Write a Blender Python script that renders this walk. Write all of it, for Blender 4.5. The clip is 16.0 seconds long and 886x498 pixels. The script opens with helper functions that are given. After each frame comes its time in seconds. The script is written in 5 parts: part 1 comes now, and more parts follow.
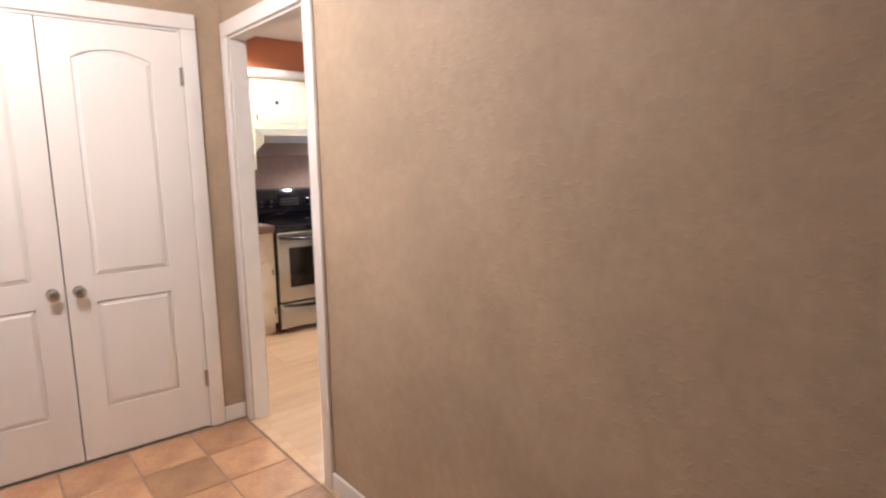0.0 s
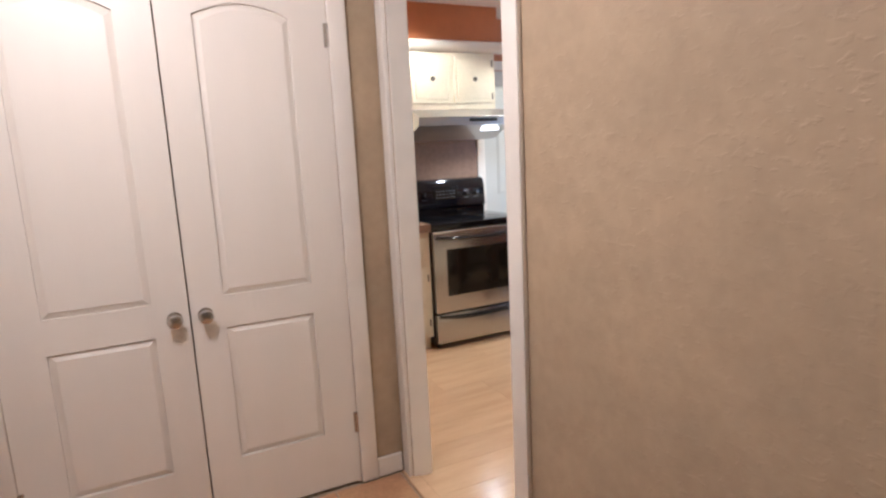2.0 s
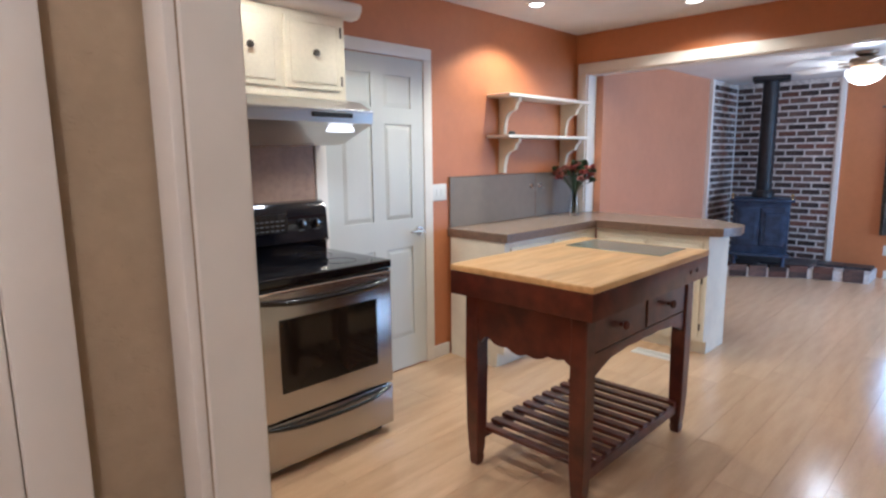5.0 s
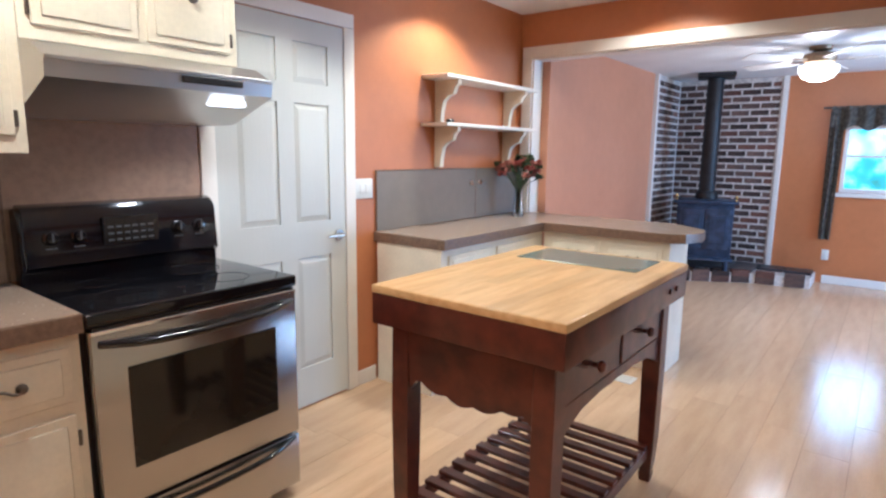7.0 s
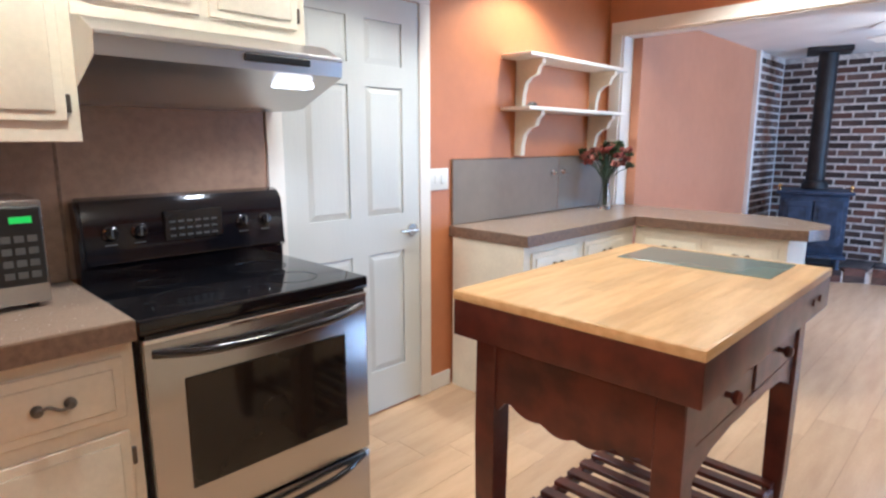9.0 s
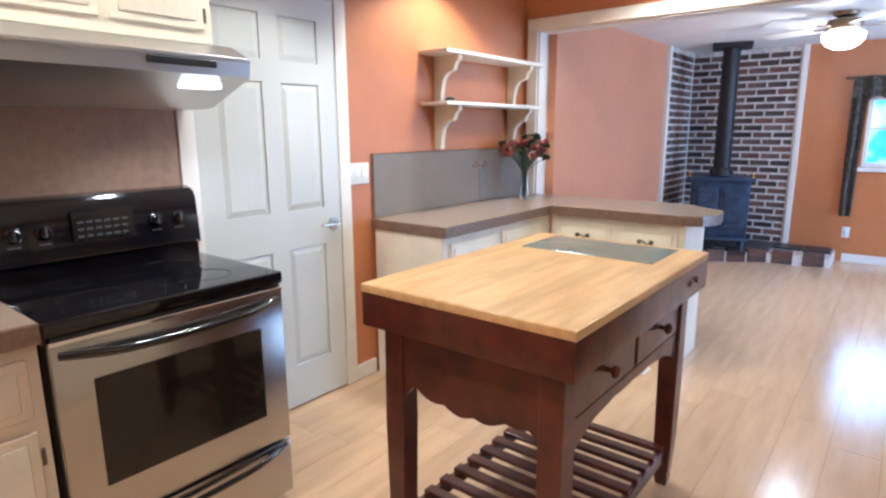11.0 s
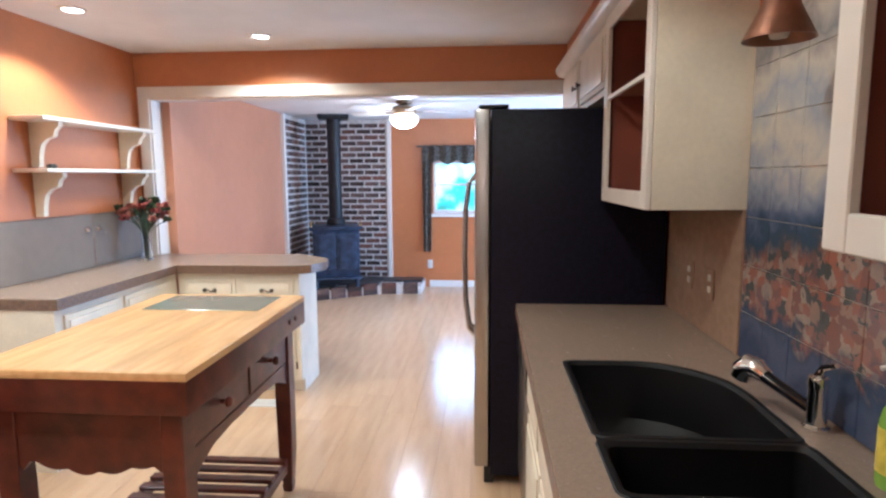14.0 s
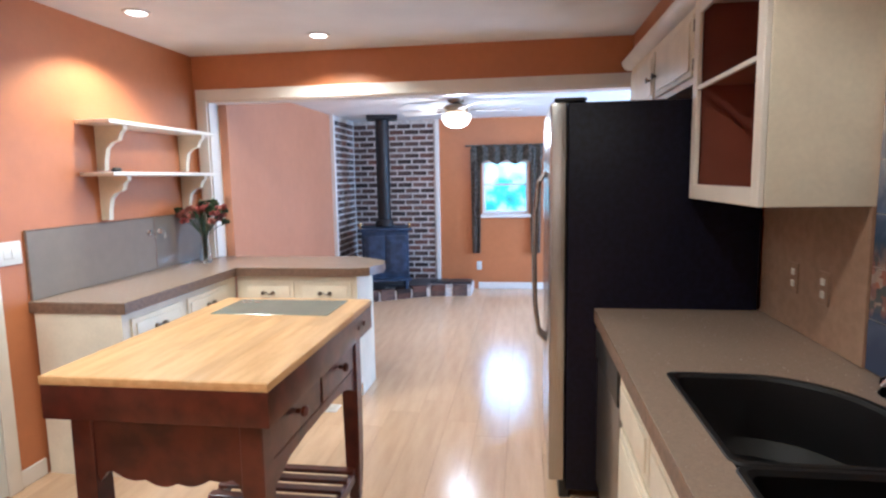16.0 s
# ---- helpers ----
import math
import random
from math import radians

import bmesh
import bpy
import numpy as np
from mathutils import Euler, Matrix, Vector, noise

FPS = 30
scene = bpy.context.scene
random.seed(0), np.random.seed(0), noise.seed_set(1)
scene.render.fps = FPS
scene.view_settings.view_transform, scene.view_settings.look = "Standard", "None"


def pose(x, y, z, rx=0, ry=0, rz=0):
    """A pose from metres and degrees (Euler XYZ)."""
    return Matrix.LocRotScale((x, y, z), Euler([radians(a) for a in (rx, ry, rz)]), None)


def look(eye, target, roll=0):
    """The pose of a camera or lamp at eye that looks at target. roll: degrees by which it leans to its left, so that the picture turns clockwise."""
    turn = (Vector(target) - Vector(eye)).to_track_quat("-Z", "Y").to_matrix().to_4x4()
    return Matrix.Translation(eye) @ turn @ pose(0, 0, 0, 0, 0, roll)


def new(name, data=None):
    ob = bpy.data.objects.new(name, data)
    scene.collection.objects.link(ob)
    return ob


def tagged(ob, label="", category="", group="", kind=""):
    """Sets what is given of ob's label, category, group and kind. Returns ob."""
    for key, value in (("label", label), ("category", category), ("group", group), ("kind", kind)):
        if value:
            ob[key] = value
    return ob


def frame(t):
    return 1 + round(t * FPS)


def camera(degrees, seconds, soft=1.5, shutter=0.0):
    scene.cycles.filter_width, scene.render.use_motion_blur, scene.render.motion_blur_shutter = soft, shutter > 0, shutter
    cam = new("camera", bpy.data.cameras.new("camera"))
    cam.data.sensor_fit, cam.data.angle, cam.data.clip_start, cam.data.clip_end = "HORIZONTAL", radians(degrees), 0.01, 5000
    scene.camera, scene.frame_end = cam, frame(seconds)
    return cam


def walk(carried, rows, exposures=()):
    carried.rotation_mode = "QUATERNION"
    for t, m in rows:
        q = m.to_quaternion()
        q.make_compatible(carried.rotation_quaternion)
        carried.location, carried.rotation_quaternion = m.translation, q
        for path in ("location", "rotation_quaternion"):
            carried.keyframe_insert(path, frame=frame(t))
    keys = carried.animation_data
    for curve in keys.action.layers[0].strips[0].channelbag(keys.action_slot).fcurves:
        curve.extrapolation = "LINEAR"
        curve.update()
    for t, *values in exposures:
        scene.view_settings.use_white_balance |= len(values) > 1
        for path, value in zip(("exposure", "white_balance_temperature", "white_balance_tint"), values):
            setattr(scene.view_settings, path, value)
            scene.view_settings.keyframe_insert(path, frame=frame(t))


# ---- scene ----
cam = camera(75.0, 16.0, soft=2.4)

EXPOSURES = [(0.0, 0.1, 4850, 12), (2.0, -0.28, 4850, 12), (3.0, -0.45, 4850, 12), (4.0, -0.65, 4850, 12), (5.0, -0.68, 4850, 12), (7.5, -0.34, 4780, 12), (11.0, -0.25, 4780, 12), (11.5, -0.42, 4780, 12), (12.0, -0.35, 4780, 12), (12.5, -0.2, 4780, 12), (14.0, -0.1, 4780, 12), (16.0, -0.17, 4780, 12)]
PATH = [
    (0, (2.834, 0.312, 1.475), (1.31, 1.568, 1.158), -0.8),
    (0.5, (2.63, 0.345, 1.44), (0.984, 1.436, 1.127), -1.2),
    (1, (2.469, 0.421, 1.435), (0.739, 1.373, 1.116), -1.7),
    (1.5, (2.233, 0.503, 1.434), (0.464, 1.378, 1.107), -2.0),
    (2, (1.956, 0.581, 1.432), (0.18, 1.436, 1.095), -2.8),
    (2.5, (1.652, 0.644, 1.429), (-0.102, 1.541, 1.089), -2.9),
    (3, (1.399, 0.724, 1.427), (-0.322, 1.688, 1.094), -2.1),
    (3.5, (1.142, 0.825, 1.418), (-0.523, 1.885, 1.094), -1.0),
    (4, (0.923, 0.913, 1.44), (-0.665, 2.085, 1.116), -0.1),
    (4.5, (0.683, 0.957, 1.455), (-0.774, 2.29, 1.134), 0.1),
    (5, (0.551, 1.121, 1.44), (-0.833, 2.529, 1.122), -0.6),
    (5.2, (0.501, 1.191, 1.446), (-0.853, 2.626, 1.119), -0.7),
    (7.5, (0.059, 1.665, 1.396), (-1.145, 3.228, 1.067), 0.9),
    (8, (-0.017, 1.709, 1.393), (-1.303, 3.203, 1.059), 0.8),
    (10.5, (-0.11, 1.823, 1.371), (-1.516, 3.195, 0.995), -0.3),
    (11, (0.057, 1.781, 1.419), (-1.168, 3.31, 1.017), -0.3),
    (11.5, (0.132, 1.777, 1.384), (-0.843, 3.48, 0.995), -1.1),
    (12, (0.202, 1.678, 1.398), (-0.491, 3.515, 1.014), -0.9),
    (12.5, (0.314, 1.537, 1.41), (-0.153, 3.45, 1.062), -0.9),
    (13, (0.348, 1.46, 1.447), (0.061, 3.414, 1.13), -0.2),
    (13.5, (0.377, 1.416, 1.502), (0.189, 3.387, 1.215), -0.2),
    (14, (0.389, 1.382, 1.537), (0.239, 3.361, 1.285), -0.3),
    (14.5, (0.371, 1.37, 1.549), (0.221, 3.351, 1.321), -0.5),
    (15, (0.329, 1.362, 1.535), (0.148, 3.342, 1.319), -0.4),
    (15.5, (0.286, 1.405, 1.526), (0.05, 3.378, 1.3), -0.7),
    (16, (0.217, 1.49, 1.527), (-0.061, 3.456, 1.28), -1.0),
]
walk(cam, [(t, look(eye, target, roll)) for t, eye, target, roll in PATH], EXPOSURES)

# ---- world and light ----
world = bpy.data.worlds.new("world")
scene.world = world
world.use_nodes = True
wn = world.node_tree.nodes
sky = wn.new("ShaderNodeTexSky")
sky.sky_type, sky.sun_disc, sky.sun_elevation, sky.sun_rotation = "NISHITA", False, radians(50), radians(60)
world.node_tree.links.new(sky.outputs[0], wn["Background"].inputs[0])
wn["Background"].inputs[1].default_value = 0.12


def lamp(name, kind, m, power, color, size=0.1, spot=120, blend=0.6, size_y=0):
    d = bpy.data.lights.new(name, kind)
    d.energy, d.color = power, color
    if kind == "AREA":
        d.size = size
        if size_y:
            d.shape, d.size_y = "RECTANGLE", size_y
    else:
        d.shadow_soft_size = size
    if kind == "SPOT":
        d.spot_size, d.spot_blend = radians(spot), blend
    ob = new(name, d)
    ob.matrix_world = m
    return ob


WARM = (1.0, 0.83, 0.54)
COOL = (0.58, 0.80, 1.0)
CEIL, FAR_CEIL = 2.47, 2.30
# The last can is unseen, added to brighten the dark sink side.
CANS = [(-1.92, 4.58, 92, 128), (-1.12, 5.28, 60, 150), (-0.87, 4.23, 36, 140), (-1.62, 3.36, 58, 116), (-1.48, 2.12, 86, 150), (0.25, 2.75, 44, 150)]
for cx, cy, power, cone in CANS:
    lamp("can_light", "SPOT", pose(cx, cy, CEIL - 0.035), power, WARM, 0.045, cone, 0.35)
lamp("hood_light", "SPOT", pose(-1.925, 2.83, 1.538, 0, -14, 0), 12, (1.0, 0.90, 0.74), 0.035, 165, 0.5)
lamp("fan_light", "POINT", pose(-0.46, 7.4, 1.98), 38, (1.0, 0.92, 0.80), 0.09)
lamp("hall_light", "POINT", pose(0.82, 0.32, 2.36), 72, (1.0, 0.78, 0.58), 0.12)
lamp("patio_light", "AREA", pose(2.62, 7.6, 1.15, 0, 90, 0), 145, COOL, 1.9, size_y=1.6)

# ---- materials ----


def mat(name, color, rough=0.5, metal=0.0, var=0.06, scale=8.0, bump=0.0, bump_scale=60.0, color2=None, stretch=(1, 1, 1), coat=0.0, rand=0.0, fine=0.0, spec=None):
    """Paint or solid surface: two scales of colour variation, fine relief, uneven gloss."""
    m = bpy.data.materials.new(name)
    m.use_nodes = True
    n, l = m.node_tree.nodes, m.node_tree.links
    b = n["Principled BSDF"]
    b.inputs["Metallic"].default_value = metal
    b.inputs["Coat Weight"].default_value = coat
    b.inputs["Coat Roughness"].default_value = 0.12
    if spec is not None:
        b.inputs["Specular IOR Level"].default_value = spec
    tc, mp = n.new("ShaderNodeTexCoord"), n.new("ShaderNodeMapping")
    mp.inputs["Scale"].default_value = stretch
    l.new(tc.outputs["Object"], mp.inputs[0])
    t1 = n.new("ShaderNodeTexNoise")
    t1.inputs["Scale"].default_value, t1.inputs["Detail"].default_value = scale, 5
    l.new(mp.outputs[0], t1.inputs[0])
    mix = n.new("ShaderNodeMix")
    mix.data_type = "RGBA"
    c2 = color2 or tuple(max(0, c * (1 - 2.2 * var)) for c in color)
    c1 = color if color2 else tuple(min(1, c * (1 + var)) for c in color)
    mix.inputs["A"].default_value, mix.inputs["B"].default_value = (*c1, 1), (*c2, 1)
    ramp = n.new("ShaderNodeMapRange")
    ramp.inputs[1].default_value, ramp.inputs[2].default_value = 0.35, 0.65
    l.new(t1.outputs[0], ramp.inputs[0])
    l.new(ramp.outputs[0], mix.inputs[0])
    out = mix.outputs["Result"]
    if fine:
        t3 = n.new("ShaderNodeTexNoise")
        t3.inputs["Scale"].default_value, t3.inputs["Detail"].default_value = scale * 12, 3
        l.new(mp.outputs[0], t3.inputs[0])
        r3 = n.new("ShaderNodeMapRange")
        r3.inputs[1].default_value, r3.inputs[2].default_value = 0.3, 0.7
        r3.inputs[3].default_value, r3.inputs[4].default_value = 1 - fine, 1 + fine
        l.new(t3.outputs[0], r3.inputs[0])
        v3 = n.new("ShaderNodeVectorMath")
        v3.operation = "SCALE"
        l.new(out, v3.inputs[0])
        l.new(r3.outputs[0], v3.inputs["Scale"])
        out = v3.outputs[0]
    if rand:
        oi = n.new("ShaderNodeObjectInfo")
        r4 = n.new("ShaderNodeMapRange")
        r4.inputs[3].default_value, r4.inputs[4].default_value = 1 - rand, 1 + rand
        l.new(oi.outputs["Random"], r4.inputs[0])
        v4 = n.new("ShaderNodeVectorMath")
        v4.operation = "SCALE"
        l.new(out, v4.inputs[0])
        l.new(r4.outputs[0], v4.inputs["Scale"])
        out = v4.outputs[0]
    l.new(out, b.inputs["Base Color"])
    rr = n.new("ShaderNodeMapRange")
    rr.inputs[3].default_value, rr.inputs[4].default_value = max(0.02, rough * 0.85), min(1, rough * 1.15)
    l.new(t1.outputs[0], rr.inputs[0])
    l.new(rr.outputs[0], b.inputs["Roughness"])
    if bump:
        t2, bp = n.new("ShaderNodeTexNoise"), n.new("ShaderNodeBump")
        t2.inputs["Scale"].default_value, t2.inputs["Detail"].default_value = bump_scale, 4
        l.new(mp.outputs[0], t2.inputs[0])
        bp.inputs["Strength"].default_value, bp.inputs["Distance"].default_value = bump, 0.01
        l.new(t2.outputs[0], bp.inputs["Height"])
        l.new(bp.outputs[0], b.inputs["Normal"])
    return m


def glow(name, color, strength):
    m = bpy.data.materials.new(name)
    m.use_nodes = True
    b = m.node_tree.nodes["Principled BSDF"]
    b.inputs["Base Color"].default_value = (*color, 1)
    b.inputs["Emission Color"].default_value = (*color, 1)
    b.inputs["Emission Strength"].default_value = strength
    return m


def glass(name, color=(1, 1, 1), rough=0.0):
    m = bpy.data.materials.new(name)
    m.use_nodes = True
    b = m.node_tree.nodes["Principled BSDF"]
    b.inputs["Base Color"].default_value = (*color, 1)
    b.inputs["Transmission Weight"].default_value, b.inputs["Roughness"].default_value = 1, rough
    b.inputs["IOR"].default_value = 1.45
    return m


def far_trees():
    """Sunlit distance outside the window: blue-green foliage with open sky above the treetops."""
    m = bpy.data.materials.new("far_foliage")
    m.use_nodes = True
    n, l = m.node_tree.nodes, m.node_tree.links
    b = n["Principled BSDF"]
    tc, t = n.new("ShaderNodeTexCoord"), n.new("ShaderNodeTexNoise")
    t.inputs["Scale"].default_value, t.inputs["Detail"].default_value = 0.9, 6
    l.new(tc.outputs["Object"], t.inputs[0])
    rp = n.new("ShaderNodeValToRGB")
    rp.color_ramp.elements[0].position, rp.color_ramp.elements[0].color = 0.36, (0.05, 0.20, 0.13, 1)
    rp.color_ramp.elements[1].position, rp.color_ramp.elements[1].color = 0.64, (0.75, 0.95, 1.0, 1)
    e = rp.color_ramp.elements.new(0.48)
    e.color = (0.10, 0.46, 0.55, 1)
    l.new(t.outputs[0], rp.inputs[0])
    sep, up = n.new("ShaderNodeSeparateXYZ"), n.new("ShaderNodeMapRange")
    l.new(tc.outputs["Object"], sep.inputs[0])
    l.new(sep.outputs["Z"], up.inputs[0])
    up.inputs[1].default_value, up.inputs[2].default_value = 2.6, 4.4
    mx = n.new("ShaderNodeMix")
    mx.data_type = "RGBA"
    mx.inputs["B"].default_value = (5.5, 8.2, 10.5, 1)
    l.new(up.outputs[0], mx.inputs[0])
    l.new(rp.outputs[0], mx.inputs["A"])
    b.inputs["Base Color"].default_value = (0.1, 0.16, 0.05, 1)
    l.new(mx.outputs["Result"], b.inputs["Emission Color"])
    b.inputs["Emission Strength"].default_value = 2.8
    return m


def skip_trowel(name, color):
    """Hand-trowelled plaster: flat field with raised ragged ridges."""
    m = mat(name, color, 0.75, var=0.05, scale=2.5, fine=0.05)
    n, l = m.node_tree.nodes, m.node_tree.links
    tc = n.new("ShaderNodeTexCoord")
    mp = n.new("ShaderNodeMapping")
    mp.inputs["Scale"].default_value = (1.0, 1.0, 1.7)
    l.new(tc.outputs["Object"], mp.inputs[0])
    a, c = n.new("ShaderNodeTexNoise"), n.new("ShaderNodeTexNoise")
    a.inputs["Scale"].default_value, a.inputs["Detail"].default_value, a.inputs["Distortion"].default_value = 38, 3, 0.3
    c.inputs["Scale"].default_value, c.inputs["Detail"].default_value = 90, 3
    l.new(mp.outputs[0], a.inputs[0])
    l.new(mp.outputs[0], c.inputs[0])
    r = n.new("ShaderNodeMapRange")
    r.inputs[1].default_value, r.inputs[2].default_value = 0.55, 0.66
    l.new(a.outputs[0], r.inputs[0])
    ad = n.new("ShaderNodeMath")
    ad.operation = "MULTIPLY_ADD"
    ad.inputs[1].default_value = 0.30
    l.new(c.outputs[0], ad.inputs[0])
    l.new(r.outputs[0], ad.inputs[2])
    bp = n.new("ShaderNodeBump")
    bp.inputs["Strength"].default_value, bp.inputs["Distance"].default_value = 0.22, 0.003
    l.new(ad.outputs[0], bp.inputs["Height"])
    l.new(bp.outputs[0], n["Principled BSDF"].inputs["Normal"])
    return m


ORANGE = mat("terracotta_paint", (0.50, 0.185, 0.066), 0.42, var=0.04, scale=1.5, bump=0.12, bump_scale=120, fine=0.03)
SALMON = mat("salmon_paint", (0.54, 0.25, 0.14), 0.38, var=0.03, scale=1.2, bump=0.12, bump_scale=120, fine=0.03)
TAN = skip_trowel("tan_plaster", (0.41, 0.315, 0.205))
WHITE = mat("white_trim_paint", (0.80, 0.76, 0.70), 0.35, var=0.02, scale=6, bump=0.05, bump_scale=50)
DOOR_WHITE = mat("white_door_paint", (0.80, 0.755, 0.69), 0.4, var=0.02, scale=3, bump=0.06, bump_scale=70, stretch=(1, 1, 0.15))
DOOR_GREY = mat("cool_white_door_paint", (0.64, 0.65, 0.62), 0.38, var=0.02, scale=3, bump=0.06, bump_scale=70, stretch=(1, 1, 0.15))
CREAM = mat("cream_cabinet_paint", (0.80, 0.74, 0.60), 0.4, var=0.04, scale=5, bump=0.08, bump_scale=40, fine=0.03)
CEILING = mat("ceiling_paint", (0.80, 0.79, 0.78), 0.9, var=0.02, scale=3, bump=0.25, bump_scale=140)
STEEL = mat("brushed_steel", (0.46, 0.45, 0.445), 0.24, 1.0, var=0.02, scale=2.0)
HOOD_STEEL = mat("satin_hood_steel", (0.66, 0.65, 0.64), 0.36, 1.0, var=0.03, scale=2.0)
CHROME = mat("chrome", (0.82, 0.82, 0.82), 0.08, 1.0, var=0.02)
NICKEL = mat("satin_nickel", (0.55, 0.53, 0.5), 0.25, 1.0, var=0.04)
PEWTER = mat("dark_pewter", (0.16, 0.14, 0.12), 0.38, 0.9, var=0.1, scale=40)
BLACK_GLOSS = mat("black_enamel", (0.006, 0.006, 0.009), 0.07, var=0.1, coat=0.6)
BLACK_GLASS = mat("black_ceramic_glass", (0.006, 0.006, 0.008), 0.06, var=0.1)
OVEN_GLASS = mat("smoked_oven_glass", (0.02, 0.017, 0.013), 0.07, var=0.2, scale=4)
BLACK_FRIDGE = mat("black_textured_steel", (0.007, 0.007, 0.018), 0.42, var=0.15, scale=40, bump=0.12, bump_scale=400, spec=0.18)
BLACK_PLASTIC = mat("black_plastic", (0.012, 0.012, 0.013), 0.4, var=0.1, scale=20)
SINK_BLACK = mat("black_composite", (0.006, 0.006, 0.007), 0.5, var=0.1, scale=300, spec=0.3)
RING = mat("faint_grey_print", (0.022, 0.022, 0.024), 0.25)
GREY_MARK = mat("grey_print", (0.10, 0.105, 0.105), 0.5)
LAMINATE = mat("grey_brown_laminate", (0.31, 0.235, 0.18), 0.26, var=0.04, scale=90, fine=0.12)
LAMINATE_EDGE = mat("brown_laminate_edge", (0.19, 0.12, 0.08), 0.4, var=0.12, scale=50, fine=0.2)
# Greyer than the brown splash: reflected cool light is put into its colour.
SPLASH = mat("cool_sheen_laminate_splash", (0.23, 0.205, 0.18), 0.16, var=0.02, scale=14, fine=0.03)
SPLASH_BROWN = mat("brown_laminate_splash", (0.33, 0.215, 0.145), 0.35, var=0.06, scale=30, fine=0.08)
MAPLE = mat("butcher_block_maple", (0.62, 0.41, 0.185), 0.36, scale=3.2, color2=(0.50, 0.30, 0.115), stretch=(9, 1.2, 9), fine=0.06, rand=0.1)
CHERRY = mat("dark_cherry_stain", (0.11, 0.024, 0.013), 0.33, scale=4, color2=(0.05, 0.012, 0.008), stretch=(3, 3, 3), bump=0.05, bump_scale=80, coat=0.25)
CUTTING = mat("green_grey_board", (0.16, 0.20, 0.17), 0.16, var=0.05, scale=6)
PLANK = mat("maple_laminate_floor", (0.66, 0.46, 0.285), 0.19, scale=2.4, color2=(0.58, 0.395, 0.24), stretch=(7, 0.9, 1), fine=0.03, rand=0.06, bump=0.02, bump_scale=30)
PLANK_BED = mat("floor_joint", (0.30, 0.19, 0.10), 0.6)
TILE = mat("terracotta_floor_tile", (0.52, 0.31, 0.16), 0.42, scale=5, color2=(0.36, 0.19, 0.10), bump=0.12, bump_scale=25, rand=0.22, fine=0.1)
GROUT = mat("sandy_grout", (0.42, 0.33, 0.24), 0.9, var=0.1, scale=60)
MORTAR = mat("pale_mortar", (0.66, 0.60, 0.55), 0.95, var=0.12, scale=30, bump=0.4, bump_scale=120)
BRICK = mat("mixed_dark_brick", (0.13, 0.075, 0.055), 0.85, scale=9, color2=(0.07, 0.045, 0.04), bump=0.5, bump_scale=90, rand=0.65, fine=0.25)
BRICK_RED = mat("red_brick", (0.18, 0.085, 0.058), 0.85, scale=9, color2=(0.13, 0.055, 0.04), bump=0.5, bump_scale=90, rand=0.3, fine=0.2)
SLATE = mat("hearth_slate", (0.06, 0.055, 0.06), 0.4, var=0.2, scale=6, bump=0.2, bump_scale=20, rand=0.2)
STOVE_IRON = mat("blue_black_cast_iron", (0.04, 0.065, 0.125), 0.45, 0.3, var=0.2, scale=12, bump=0.15, bump_scale=150)
PIPE_BLACK = mat("matt_black_pipe", (0.014, 0.014, 0.017), 0.5, 0.2, var=0.2, scale=10)
BRONZE = mat("antique_bronze", (0.30, 0.22, 0.14), 0.4, 0.7, var=0.1, scale=30)
BRASS = mat("brass", (0.6, 0.42, 0.18), 0.25, 1.0)
COPPER = mat("brown_copper", (0.23, 0.105, 0.06), 0.42, 0.7, var=0.15, scale=12, bump=0.2, bump_scale=60)
CURTAIN = mat("grey_olive_cloth", (0.19, 0.17, 0.14), 0.85, var=0.2, scale=30, bump=0.3, bump_scale=200)
WINE = mat("wine_red_interior", (0.22, 0.06, 0.035), 0.5, var=0.06, scale=3)
PLATE_WHITE = mat("white_plastic", (0.75, 0.75, 0.72), 0.35, var=0.02)
LEAF = mat("dark_leaf", (0.05, 0.075, 0.03), 0.6, var=0.3, scale=30, rand=0.3)
PETAL = mat("dusty_red_petal", (0.34, 0.085, 0.07), 0.7, var=0.25, scale=30, rand=0.3)
PETAL2 = mat("faded_pink_petal", (0.46, 0.18, 0.14), 0.7, var=0.25, scale=30)
VASE_GLASS = glass("clear_glass", (0.93, 0.96, 0.96))
PANE = glass("window_pane", (0.98, 1, 1))
BULB = glow("lit_bulb", (1.0, 0.86, 0.66), 14)
SHADE_LIT = glow("lit_frosted_shade", (1.0, 0.90, 0.74), 5)
GREEN_LCD = glow("green_display", (0.08, 0.7, 0.1), 0.25)

# ---- mesh helpers ----


def bm_box(bm, x0, x1, y0, y1, z0, z1, bev=0.0, seg=1):
    r = bmesh.ops.create_cube(bm, size=1, matrix=Matrix.LocRotScale(((x0 + x1) / 2, (y0 + y1) / 2, (z0 + z1) / 2), None, (abs(x1 - x0), abs(y1 - y0), abs(z1 - z0))))
    if bev:
        es = list({e for v in r["verts"] for e in v.link_edges})
        bmesh.ops.bevel(bm, geom=es, offset=bev, segments=seg, affect="EDGES", profile=0.6)
    return bm


def box(*a, **k):
    return bm_box(bmesh.new(), *a, **k)


def boxes(rows, bev=0.0, seg=1):
    bm = bmesh.new()
    for r in rows:
        bm_box(bm, *r, bev=bev, seg=seg)
    return bm


def bm_cyl(bm, p, q, r0, r1=None, seg=20):
    p, q = Vector(p), Vector(q)
    d = q - p
    m = Matrix.Translation((p + q) / 2) @ d.to_track_quat("Z", "Y").to_matrix().to_4x4()
    bmesh.ops.create_cone(bm, cap_ends=True, segments=seg, radius1=r0, radius2=r0 if r1 is None else r1, depth=d.length, matrix=m)
    return bm


